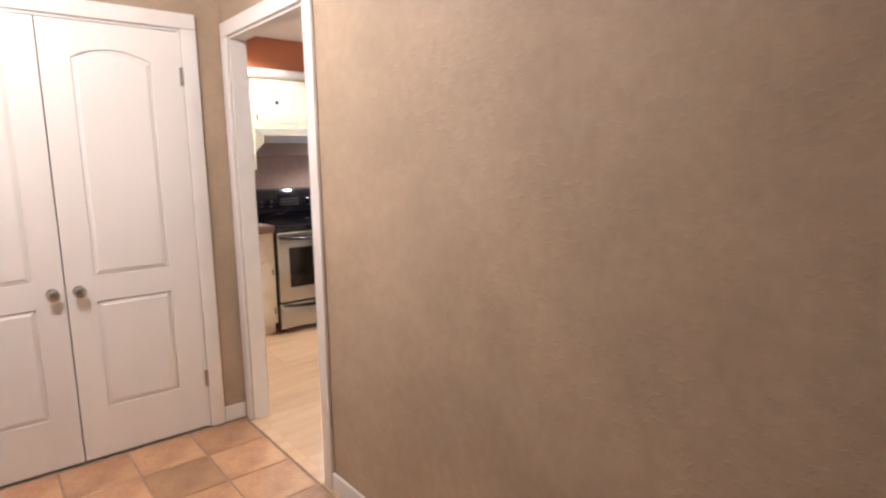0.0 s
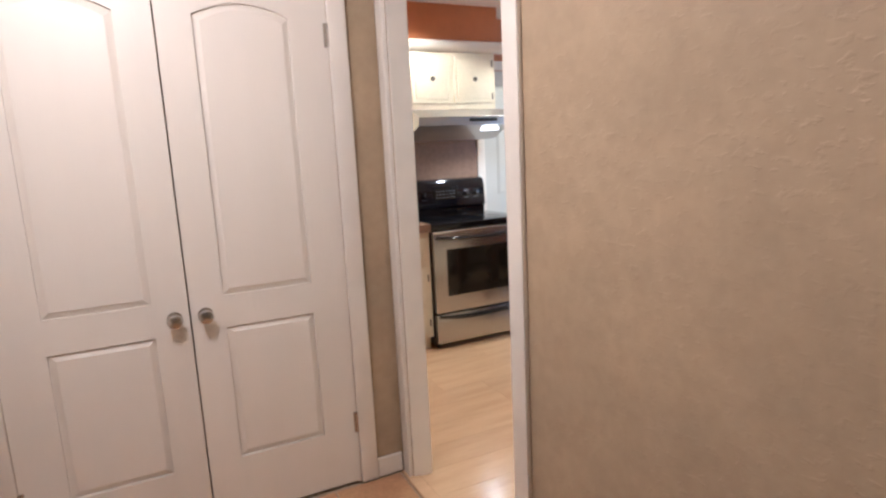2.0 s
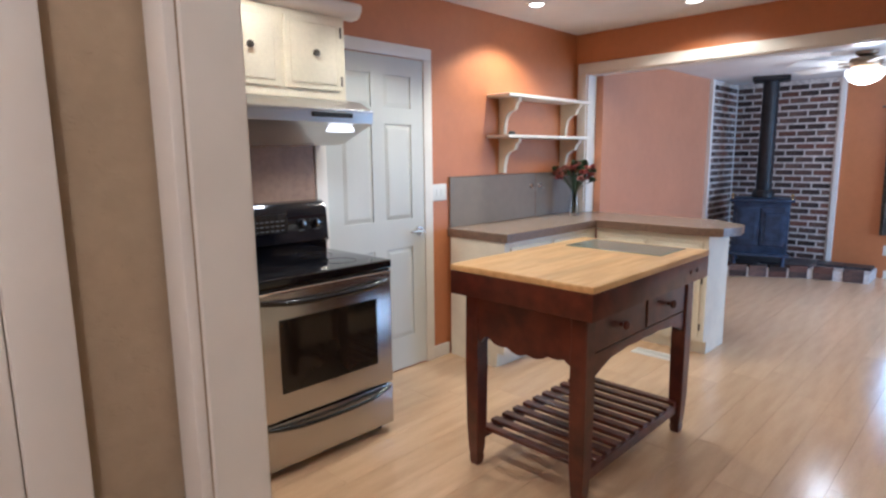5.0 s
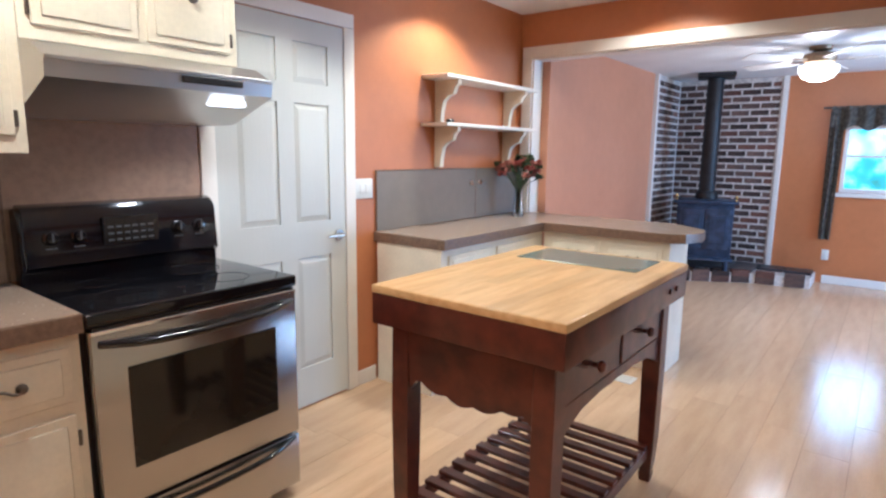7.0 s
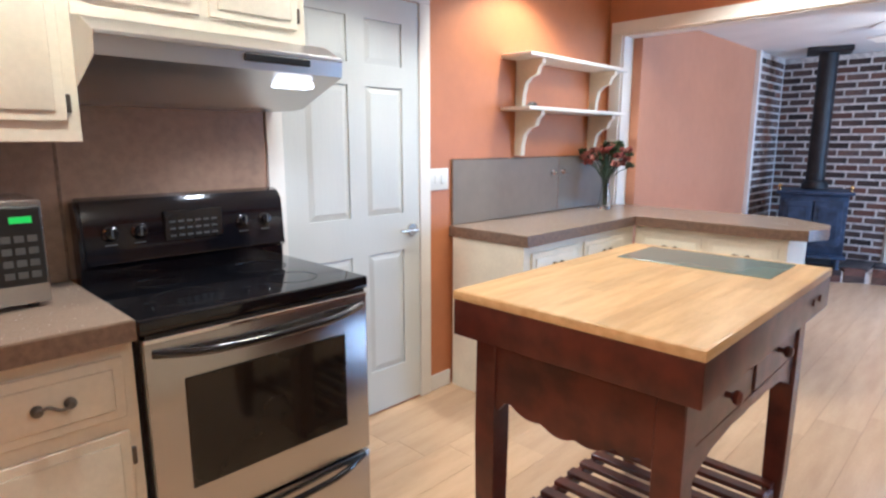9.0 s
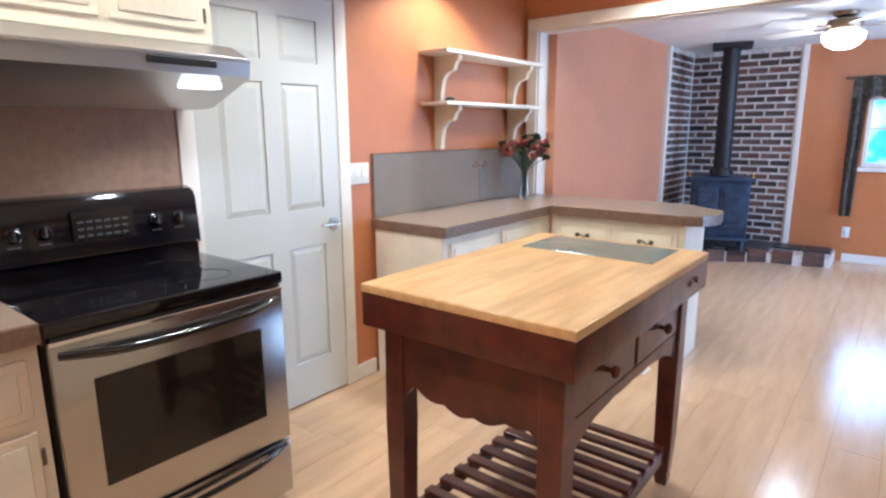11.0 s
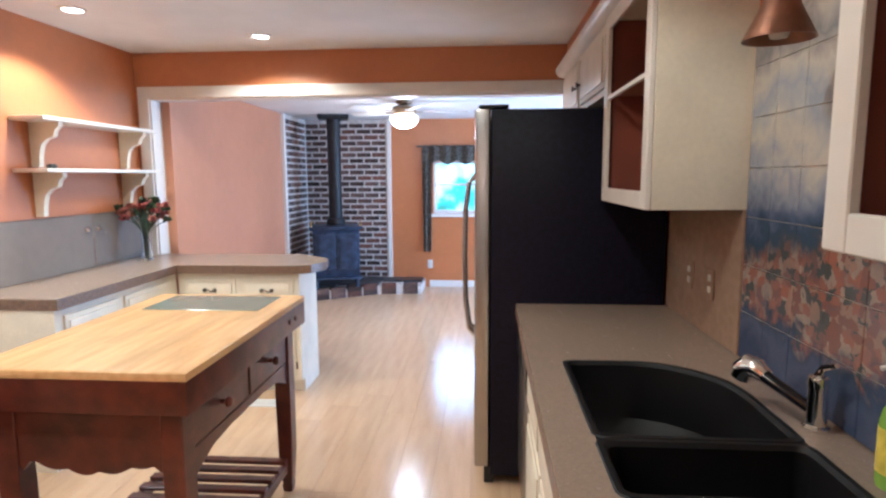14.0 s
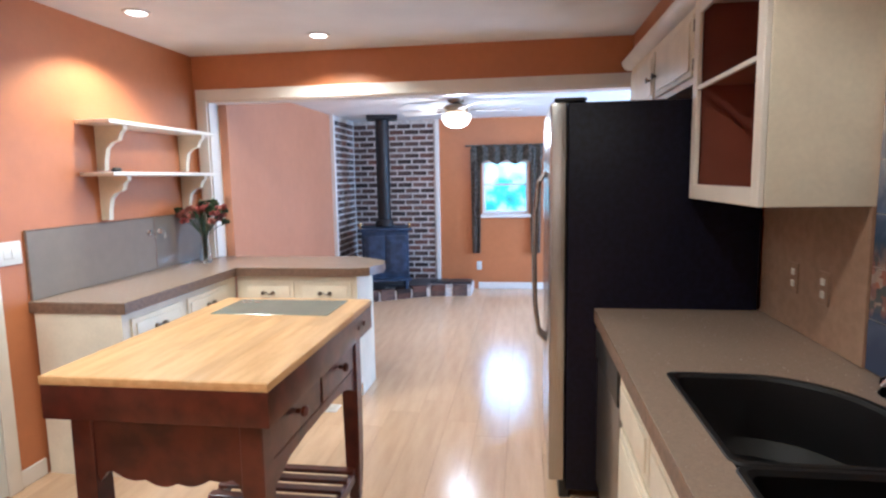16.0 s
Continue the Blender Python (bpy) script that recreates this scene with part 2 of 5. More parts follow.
def cyl(*a, **k):
    return bm_cyl(bmesh.new(), *a, **k)


def bm_lathe(bm, profile, m=Matrix(), seg=28):
    """A turned body from (radius, height) rows round the local z axis."""
    rings = []
    for r, z in profile:
        rings.append([bm.verts.new(m @ Vector((max(r, 1e-4) * math.cos(2 * math.pi * k / seg), max(r, 1e-4) * math.sin(2 * math.pi * k / seg), z))) for k in range(seg)])
    for a, b in zip(rings, rings[1:]):
        for k in range(seg):
            bm.faces.new((a[k], a[(k + 1) % seg], b[(k + 1) % seg], b[k]))
    return bm


def lathe(profile, m=Matrix(), seg=28):
    return bm_lathe(bmesh.new(), profile, m, seg)


def bm_prism(bm, pts, a, b, plane="xy"):
    """Extrudes the outline pts from a to b across its plane."""
    def at(u, v, w):
        return {"xy": (u, v, w), "xz": (u, w, v), "yz": (w, u, v)}[plane]
    lo = [bm.verts.new(at(u, v, a)) for u, v in pts]
    hi = [bm.verts.new(at(u, v, b)) for u, v in pts]
    bm.faces.new(lo)
    bm.faces.new(hi)
    for k in range(len(pts)):
        j = (k + 1) % len(pts)
        bm.faces.new((lo[k], lo[j], hi[j], hi[k]))
    return bm


def prism(*a, **k):
    return bm_prism(bmesh.new(), *a, **k)


def tube(points, r, seg=12, name="tube"):
    """A bent round bar along points."""
    bm = bmesh.new()
    P = [Vector(p) for p in points]
    rings = []
    up = Vector((0.137, 0.271, 0.953))
    for k, p in enumerate(P):
        d = (P[min(k + 1, len(P) - 1)] - P[max(k - 1, 0)]).normalized()
        u = d.cross(up).normalized()
        w = d.cross(u)
        rr = r[k] if isinstance(r, (list, tuple)) else r
        rings.append([bm.verts.new(p + rr * (u * math.cos(2 * math.pi * j / seg) + w * math.sin(2 * math.pi * j / seg))) for j in range(seg)])
    for a, b in zip(rings, rings[1:]):
        for j in range(seg):
            bm.faces.new((a[j], a[(j + 1) % seg], b[(j + 1) % seg], b[j]))
    bm.faces.new(rings[0])
    bm.faces.new(rings[-1])
    return bm


def to_mesh(name, bm, material, smooth=True):
    bmesh.ops.recalc_face_normals(bm, faces=bm.faces)
    me = bpy.data.meshes.new(name)
    if smooth:
        for f in bm.faces:
            f.smooth = True
        for e in bm.edges:
            if len(e.link_faces) == 2 and e.calc_face_angle(0) > 0.6:
                e.smooth = False
    bm.to_mesh(me)
    bm.free()
    me.materials.append(material)
    return me


def part(name, bm, material, parent, label="", m=None):
    ob = new(name, to_mesh(name, bm, material))
    ob.parent = parent
    if m is not None:
        ob.matrix_local = m
    if label:
        ob["label"] = label
    return ob


def piece(name, me, parent, m):
    ob = new(name, me)
    ob.parent = parent
    ob.matrix_local = m
    return ob


def thing(name, m, label, category, group=""):
    ob = new(name)
    ob.empty_display_size = 0.05
    ob.matrix_world = m
    return tagged(ob, label, category, group)


def solid(name, bm, material, label, category, m=Matrix(), group="", kind=""):
    ob = new(name, to_mesh(name, bm, material))
    ob.matrix_world = m
    return tagged(ob, label, category, group, kind)


def structure(name, bm, material, label="", category="wall"):
    return solid(name, bm, material, label or name.replace("_", " "), category, kind="structure")


# ---- large structure ----
LW, RW = -2.30, 1.24          # kitchen side walls
NW, OW = 1.45, 5.73           # wall to the hall, wall with the wide opening
WT = 0.085                    # thickness of the wall to the hall
JL, JR, JT = -0.265, 0.602, 2.10  # doorway between hall and kitchen
CX = -0.35                    # closet wall
FL, FB, FR = -2.11, 9.30, 2.66  # far room: left, back, right

structure("wall_left", box(LW - 0.12, LW, NW + WT + 0.002, OW - 0.001, 0, CEIL), ORANGE, "terracotta orange painted kitchen wall beside the stove")
structure("wall_right", box(RW, RW + 0.12, NW + WT + 0.001, OW - 0.001, 0, CEIL), ORANGE, "terracotta orange painted wall behind the sink")
structure("wall_hall_back", boxes([(LW - 0.12, CX - 0.003, NW + 0.003, NW + WT, 0, CEIL)]), ORANGE, "orange painted wall behind the closet")
structure("wall_hall", boxes([(JR, 3.6, NW, NW + WT, 0, CEIL), (JL, JR, NW, NW + WT, JT, CEIL), (CX, JL, NW, NW + WT, 0, CEIL)]), TAN, "tan hand-trowelled plaster wall with a doorway")
CY0, CY1, CH = 0.02, 1.235, 2.125
HS = -0.10                    # side wall of the hall with the hinged door
structure("wall_closet", boxes([(CX - 0.12, CX, HS - 0.12, CY0, 0, CEIL), (CX - 0.12, CX, CY1, NW, 0, CEIL), (CX - 0.12, CX, CY0, CY1, CH, CEIL)]), TAN, "tan plaster wall round the closet doors")
structure("wall_closet_back", box(CX - 0.80, CX - 0.70, HS - 0.12, NW, 0, CEIL), TAN, "tan back wall of the closet")
structure("wall_hall_side", boxes([(CX, 0.05, HS - 0.12, HS, 0, CEIL), (0.05, 0.85, HS - 0.12, HS, 2.1, CEIL), (0.85, 1.0, HS - 0.12, HS, 0, CEIL), (0.88, 1.0, -1.4, HS - 0.12, 0, CEIL)]), TAN, "tan plaster wall with a white door")
structure("wall_hall_far", boxes([(1.0, 3.6, -1.5, -1.4, 0, CEIL), (3.6, 3.7, -1.5, NW + 0.13, 0, CEIL), (CX - 0.8, 0.88, -1.5, -1.4, 0, CEIL)]), TAN, "tan plaster wall closing the hall")
OL, ORR, OH = -2.19, 1.10, 2.135
structure("wall_opening", boxes([(FL - 0.3, OL, OW, OW + 0.14, 0, CEIL), (OL, ORR, OW, OW + 0.14, OH, CEIL), (ORR, RW, OW, OW + 0.14, 0, CEIL)]), ORANGE, "orange wall with a wide opening to the next room")
structure("wall_far_left", box(FL - 0.12, FL, OW + 0.14, FB + 0.12, 0, CEIL), SALMON, "salmon painted wall of the sitting room")
WX0, WX1, WZ0, WZ1 = -0.34, 0.28, 1.02, 1.74
structure("wall_far_back", boxes([(FL, WX0, FB, FB + 0.12, 0, CEIL), (WX1, FR + 0.12, FB, FB + 0.12, 0, CEIL), (WX0, WX1, FB, FB + 0.12, 0, WZ0), (WX0, WX1, FB, FB + 0.12, WZ1, CEIL)]), ORANGE, "orange back wall of the sitting room with a window")
structure("wall_far_right", boxes([(FR, FR + 0.12, OW, 6.6, 0, CEIL), (FR, FR + 0.12, 8.6, FB, 0, CEIL), (FR, FR + 0.12, 6.6, 8.6, 2.05, CEIL), (FR, FR + 0.12, 6.6, 8.6, 0, 0.25)]), ORANGE, "orange side wall of the sitting room")
structure("wall_far_near", box(RW + 0.12, FR, OW, OW + 0.14, 0, CEIL), ORANGE, "orange wall beside the opening")
structure("ceiling", boxes([(LW - 0.12, RW + 0.12, NW, OW + 0.14, CEIL, CEIL + 0.1), (CX - 0.8, 3.7, -1.5, NW, CEIL, CEIL + 0.1)]), CEILING, "off-white textured ceiling", "ceiling")
structure("ceiling_sitting_room", box(FL - 0.12, FR + 0.12, OW + 0.14, FB + 0.12, FAR_CEIL, FAR_CEIL + 0.1), CEILING, "white ceiling of the sitting room", "ceiling")
ground = structure("ground", box(-60, 60, 12, 80, -0.6, -0.5), mat("lawn", (0.06, 0.10, 0.03), 0.9, var=0.3, scale=1.5), "green lawn outside the window", "ground")
bd = solid("backdrop", box(-14, 16, 24, 24.1, -0.5, 16), far_trees(), "pale green trees outside the window", "backdrop", kind="structure")

# trim
def casing(name, m, w, h, cw=0.07, t=0.018, label="white painted door casing", depth=0.0):
    """Casing round an opening w wide and h high; local x along the wall, front at -y."""
    bm = bmesh.new()
    for x0, x1, z0, z1 in ((-cw, 0, 0, h), (w, w + cw, 0, h), (-cw, w + cw, h, h + cw)):
        bm_box(bm, x0, x1, -t, 0, z0, z1, bev=0.006, seg=2)
    if depth:
        bm_box(bm, -0.002, 0.012, 0.001, depth, 0, h - 0.012)
        bm_box(bm, w - 0.012, w + 0.002, 0.001, depth, 0, h - 0.012)
        bm_box(bm, -0.002, w + 0.002, 0.001, depth, h - 0.012, h + 0.002)
    return solid(name, bm, WHITE, label, "trim", m, kind="structure")


FACE_X, FACE_NX = 90, -90   # things that face +x, and -x
casing("trim", pose(CX, CY0, 0, 0, 0, FACE_X), CY1 - CY0, CH, 0.075, 0.02, depth=0.12)
casing("trim", pose(JL, NW, 0), JR - JL, JT, 0.072, 0.018, depth=WT)
casing("trim", pose(JR, NW + WT, 0, 0, 0, 180), JR - JL, JT, 0.07, 0.010)
casing("trim", pose(OL, OW, 0), ORR - OL, OH, 0.085, 0.018, "white painted casing of the wide opening", 0.14)
DY0, DY1, DH = 3.055, 3.835, 2.06
casing("trim", pose(LW, DY0, 0, 0, 0, FACE_X), DY1 - DY0, DH, 0.075, 0.02)
casing("trim", pose(0.85, HS, 0, 0, 0, 180), 0.80, 2.06, 0.07, 0.018)
structure("baseboard", boxes([(LW, LW + 0.014, DY1 + 0.076, 4.07, 0, 0.09), (LW, LW + 0.014, 2.0, DY0 - 0.076, 0, 0.09)], 0.004), WHITE, "white baseboard", "baseboard")
structure("baseboard_hall", boxes([(CX, CX + 0.014, CY1 + 0.076, NW - 0.02, 0, 0.09), (JR + 0.073, 3.6, NW - 0.014, NW, 0, 0.09)], 0.004), WHITE, "white baseboard in the hall", "baseboard")
structure("baseboard_far", boxes([(-0.40, FR, FB - 0.014, FB, 0, 0.09), (FL, FL + 0.014, OW + 0.14, 8.1, 0, 0.09)], 0.004), WHITE, "white baseboard in the sitting room", "baseboard")
structure("threshold", box(JL, JR, NW - 0.03, NW + 0.03, -0.01, 0.006, bev=0.004), PLANK, "wooden threshold strip between tile and laminate", "trim")


# ---- things: doors ----
def arch_pts(x0, x1, z0, z1, rise, n=12):
    pts = [(x0, z0), (x1, z0)]
    for k in range(n + 1):
        u = k / n
        pts.append((x1 + (x0 - x1) * u, z1 + rise * (1 - (2 * u - 1) ** 2)))
    return pts


def raised(bm, pts, y_low, y_high, inset):
    """A raised panel with sloped borders on the outline pts (x, z)."""
    cx, cz = sum(p[0] for p in pts) / len(pts), sum(p[1] for p in pts) / len(pts)
    x0, x1 = min(p[0] for p in pts), max(p[0] for p in pts)
    z0, z1 = min(p[1] for p in pts), max(p[1] for p in pts)
    sx, sz = 1 - 2 * inset / (x1 - x0), 1 - 2 * inset / (z1 - z0)
    mx, mz = (x0 + x1) / 2, (z0 + z1) / 2
    lo = [bm.verts.new((p[0], y_low, p[1])) for p in pts]
    hi = [bm.verts.new((mx + (p[0] - mx) * sx, y_high, mz + (p[1] - mz) * sz)) for p in pts]
    bm.faces.new(hi)
    for k in range(len(pts)):
        j = (k + 1) % len(pts)
        bm.faces.new((lo[k], lo[j], hi[j], hi[k]))


def panel_door(name, m, w, h, panels, material, label, thick=0.035, arched=False, dip=0.009, inset=0.030, category="door", group="", kind=""):
    """A moulded door: x along its width, front at y = 0, back at y = thick. panels: rows of (x0, x1, z0, z1)."""
    d = thing(name, m, label, category, group)
    if kind:
        d["kind"] = kind
    bm = box(0, w, dip, thick, 0, h)
    # stiles and rails fill what is not panel
    xs = sorted({0, w, *[v for p in panels for v in p[:2]]})
    zs = sorted({0, h, *[v for p in panels for v in p[2:4]]})
    for a, b in zip(xs, xs[1:]):
        for c, e in zip(zs, zs[1:]):
            if not any(p[0] <= a + 1e-4 and b <= p[1] + 1e-4 and p[2] <= c + 1e-4 and e <= p[3] + 1e-4 for p in panels):
                bm_box(bm, a, b, 0, dip, c, e)
    bmesh.ops.remove_doubles(bm, verts=bm.verts, dist=1e-5)
    if arched:
        x0, x1, z0, z1 = max(panels, key=lambda p: p[3])
        rise = 0.045
        top = [(x0, z1 + 0.001), (x1, z1 + 0.001)] + [(x1 + (x0 - x1) * k / 14, z1 - rise + rise * (1 - (2 * k / 14 - 1) ** 2)) for k in range(15)]
        bm_prism(bm, top, 0.0005, dip, "xz")
    sl = part("slab", bm, material, d)
    for f in sl.data.polygons:
        f.use_smooth = False
    for p in panels:
        x0, x1, z0, z1 = p
        g = 0.0006
        bm = bmesh.new()
        if arched and p == max(panels, key=lambda q: q[3]):
            pts = arch_pts(x0 + g, x1 - g, z0 + g, z1 - 0.045 - g, 0.045, 14)
        else:
            pts = [(x0 + g, z0 + g), (x1 - g, z0 + g), (x1 - g, z1 - g), (x0 + g, z1 - g)]
        raised(bm, pts, dip - 0.0005, 0.001, inset)
        for f in part("panel", bm, material, d).data.polygons:
            f.use_smooth = False
    return d


def knob(parent, x, z, r=0.028, mtl=NICKEL, y=0.0, name="knob"):
    m = pose(x, y, z, 90, 0, 0)
    return part(name, lathe([(0, 0), (r * 0.95, 0.001), (r * 0.95, 0.006), (r * 0.35, 0.010), (r * 0.35, 0.028), (r * 0.8, 0.034), (r, 0.046), (r * 0.85, 0.058), (r * 0.4, 0.063), (0, 0.064)], m), mtl, parent, "round satin metal knob")


def hinge(parent, x, z, mtl, y=-0.002, hh=0.09):
    bm = cyl((x, y - 0.004, z - hh / 2), (x, y - 0.004, z + hh / 2), 0.006, seg=10)
    bm_box(bm, x - 0.014, x + 0.014, y - 0.002, y + 0.002, z - hh / 2, z + hh / 2)
    return part("hinge", bm, mtl, parent)


CW = (CY1 - CY0) / 2 - 0.005
for k in range(2):
    pa, pb = (0.145, CW - 0.12) if k == 0 else (0.12, CW - 0.145)
    CPAN = [(pa, pb, 0.915, CH - 0.145), (pa, pb, 0.25, 0.79)]
    y0 = CY0 + 0.002 + k * (CW + 0.006)
    dd = panel_door("closet_door", pose(CX + 0.006, y0, 0.012, 0, 0, FACE_X), CW, CH - 0.03, CPAN, DOOR_WHITE, "white two-panel closet door with an arched top panel, closed", arched=True, dip=0.014, inset=0.024, group="closet doors")
    knob(dd, CW - 0.05 if k == 0 else 0.05, 0.853)
    for z in (0.275, 1.88):
        hinge(dd, 0.0 if k == 0 else CW, z, NICKEL)
# six-panel door by the stove
W6 = DY1 - DY0 - 0.006
c0, c1, c2, c3 = 0.11, W6 / 2 - 0.05, W6 / 2 + 0.05, W6 - 0.11
P6 = [(a, b, z0, z1) for a, b in ((c0, c1), (c2, c3)) for z0, z1 in ((0.22, 0.83), (1.02, 1.63), (1.73, 1.93))]
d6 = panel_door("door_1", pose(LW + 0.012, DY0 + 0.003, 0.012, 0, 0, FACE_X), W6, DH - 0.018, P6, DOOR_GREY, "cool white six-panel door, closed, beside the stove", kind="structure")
lv = cyl((W6 - 0.055, 0, 0.93), (W6 - 0.055, -0.012, 0.93), 0.030)
bm_cyl(lv, (W6 - 0.055, -0.01, 0.93), (W6 - 0.055, -0.05, 0.93), 0.010, seg=12)
bm_cyl(lv, (W6 - 0.05, -0.046, 0.93), (W6 - 0.165, -0.046, 0.934), 0.010, 0.007, seg=12)
part("door_handle", lv, NICKEL, d6, "satin metal lever handle")
# hall door, black hinges
dh = panel_door("door_2", pose(0.847, HS, 0.012, 0, 0, 180), 0.794, 2.04, [(0.11, 0.35, 0.27, 0.82), (0.45, 0.69, 0.27, 0.82), (0.11, 0.35, 0.95, 1.90), (0.45, 0.69, 0.95, 1.90)], DOOR_WHITE, "white panelled hall door with black hinges, closed", kind="structure")
for z in (0.28, 1.05, 1.80):
    hinge(dh, 0.794, z, BLACK_PLASTIC, hh=0.10)


# ---- things: kitchen cabinets ----
def scroll_pull(parent, x, z, y=0.0):
    """A drawer pull: two round rosettes joined by a wavy bar."""
    bm = bmesh.new()
    for s in (-1, 1):
        bm_lathe(bm, [(0, 0), (0.014, 0.0), (0.014, 0.012), (0.009, 0.022), (0, 0.024)], pose(x + s * 0.035, y, z, 90, 0, 0), 14)
    t = tube([(x - 0.035 + 0.07 * k / 8, y - 0.018, z + 0.008 * math.sin(k / 8 * 2 * math.pi)) for k in range(9)], 0.0045, 8)
    tm = bpy.data.meshes.new("bar")
    t.to_mesh(tm)
    t.free()
    bm.from_mesh(tm)
    return part("handle", bm, PEWTER, parent, "dark scrolled metal pull")


def front(parent, name, x0, x1, z0, z1, material=CREAM, y=0.0):
    """A cabinet door or drawer front with a moulded border, proud of the face frame."""
    bm = box(x0, x1, y - 0.012, y, z0, z1, bev=0.003)
    bm_box(bm, x0 + 0.028, x1 - 0.028, y - 0.019, y - 0.0115, z0 + 0.028, z1 - 0.028, bev=0.006, seg=2)
    return part(name, bm, material, parent)


def base_cabinet(m, w, d, h, fronts, label, group="base cabinets", hollow=False):
    """fronts: rows of (kind, x0, x1, z0, z1, hinge side)."""
    c = thing("base_cabinet", m, label, "cabinet", group)
    rows = [(0, w, 0, 0.02, 0.10, h), (0, w, 0.02, d, 0.10, 0.12), (0, 0.018, 0.02, d, 0.12, h), (w - 0.018, w, 0.02, d, 0.12, h), (0.0, w, 0.06, d, 0.0, 0.10)] if hollow else [(0, w, 0, d, 0.10, h), (0.0, w, 0.06, d, 0.0, 0.10)]
    part("body", boxes(rows), CREAM, c)
    for kind, x0, x1, z0, z1, side in fronts:
        f = front(c, {"drawer": "drawer", "false": "false_front"}.get(kind, "door"), x0, x1, z0, z1)
        if kind == "false":
            continue
        if kind == "drawer":
            scroll_pull(f, (x0 + x1) / 2, (z0 + z1) / 2, -0.019)
        else:
            kb = x1 - 0.05 if side == "l" else x0 + 0.05
            part("knob", lathe([(0, 0), (0.008, 0.0), (0.008, 0.012), (0.017, 0.018), (0.017, 0.024), (0, 0.028)], pose((x0 + x1) / 2 if side == "m" else kb, -0.019, z1 - 0.14, 90, 0, 0), 16), PEWTER, f)
            hx = x0 - 0.006 if side == "l" else x1 + 0.006
            for z in (z0 + 0.08, z1 - 0.08):
                part("hinge", box(hx - 0.006, hx + 0.006, -0.010, 0.0, z - 0.025, z + 0.025, bev=0.002), PEWTER, f)
    return c


def countertop(name, pts, z0, z1, label, holes=None):
    c = thing(name, pose(0, 0, 0), label, "countertop")
    bm = prism(pts, z1 - 0.006, z1)
    es = [e for e in bm.edges if abs(e.verts[0].co.z - z1) < 1e-5 and abs(e.verts[1].co.z - z1) < 1e-5]
    bmesh.ops.bevel(bm, geom=es, offset=0.003, segments=2, affect="EDGES")
    part("laminate_top", bm, LAMINATE, c)
    part("edge_band", prism(pts, z0, z1 - 0.0062), LAMINATE_EDGE, c, "brown laminate edge")
    return c


ST0, ST1, SFX = 2.25, 3.01, -1.695   # range along the left wall
# left of the range
base_cabinet(pose(-1.72, 1.585, 0, 0, 0, FACE_X), ST0 - 1.585 - 0.006, 0.58, 0.87,
             [("drawer", 0.30, 0.63, 0.66, 0.83, ""), ("door", 0.30, 0.63, 0.13, 0.62, "r"), ("drawer", 0.02, 0.27, 0.66, 0.83, ""), ("door", 0.02, 0.27, 0.13, 0.62, "l")],
             "cream painted base cabinet with drawer over door beside the range")
countertop("countertop", [(LW, 1.585), (-1.68, 1.585), (-1.68, ST0 - 0.004), (LW, ST0 - 0.004)], 0.871, 0.93, "grey-brown laminate countertop with a brown edge beside the range")
# left counter behind the island, and the peninsula
LC0, LCX, BY0, BY1, BX = 4.07, -1.76, 5.20, 5.80, -0.76
base_cabinet(pose(-1.79, LC0 + 0.01, 0, 0, 0, FACE_X), BY0 - LC0 + 0.03, 0.49, 0.87,
             [("drawer", 0.06, 0.50, 0.67, 0.83, ""), ("door", 0.06, 0.50, 0.13, 0.63, "l"), ("drawer", 0.56, 1.04, 0.67, 0.83, ""), ("door", 0.56, 1.04, 0.13, 0.63, "r")],
             "cream painted base cabinet with two drawers under the laminate counter")
base_cabinet(pose(-1.78, BY0 + 0.05, 0), 0.87, 0.40, 0.87,
             [("drawer", 0.05, 0.42, 0.67, 0.83, ""), ("drawer", 0.46, 0.83, 0.67, 0.83, ""), ("door", 0.05, 0.42, 0.13, 0.63, "l"), ("door", 0.46, 0.83, 0.13, 0.63, "r")],
             "white painted peninsula cabinet with drawers under the bar")
countertop("bar_countertop", [(LW, LC0), (LCX, LC0), (LCX, BY0), (BX - 0.20, BY0), (BX - 0.06, BY0 + 0.05), (BX, BY0 + 0.20), (BX - 0.03, BY0 + 0.38), (BX - 0.30, BY1), (OL + 0.015, BY1), (OL + 0.015, OW - 0.02), (LW, OW - 0.02)], 0.871, 0.93, "grey-brown laminate counter turning into a bar with a rounded end")
def backsplash(m, cuts, z0, z1, material, label, t=0.013, cap=0.0):
    """Laminate splash along local x in panels that meet at the cuts, with thin joint strips and an edge cap; front at -y."""
    b = thing("backsplash", m, label, "backsplash")
    for a, e in zip(cuts, cuts[1:]):
        part("panel", box(a + 0.001, e - 0.001, -t, -0.001, z0, z1 - cap, bev=0.0015), material, b)
    for c in cuts[1:-1]:
        part("joint_strip", box(c - 0.005, c + 0.005, -t - 0.002, -t + 0.003, z0, z1 - cap, bev=0.0008), LAMINATE_EDGE, b)
    if cap:
        part("edge_cap", box(cuts[0], cuts[-1], -t - 0.002, -0.001, z1 - cap + 0.0005, z1, bev=0.002), LAMINATE_EDGE, b, "brown edge strip")
        part("edge_cap", box(cuts[0] - 0.008, cuts[0], -t - 0.002, -0.001, z0, z1, bev=0.002), LAMINATE_EDGE, b, "brown edge strip")
    return b


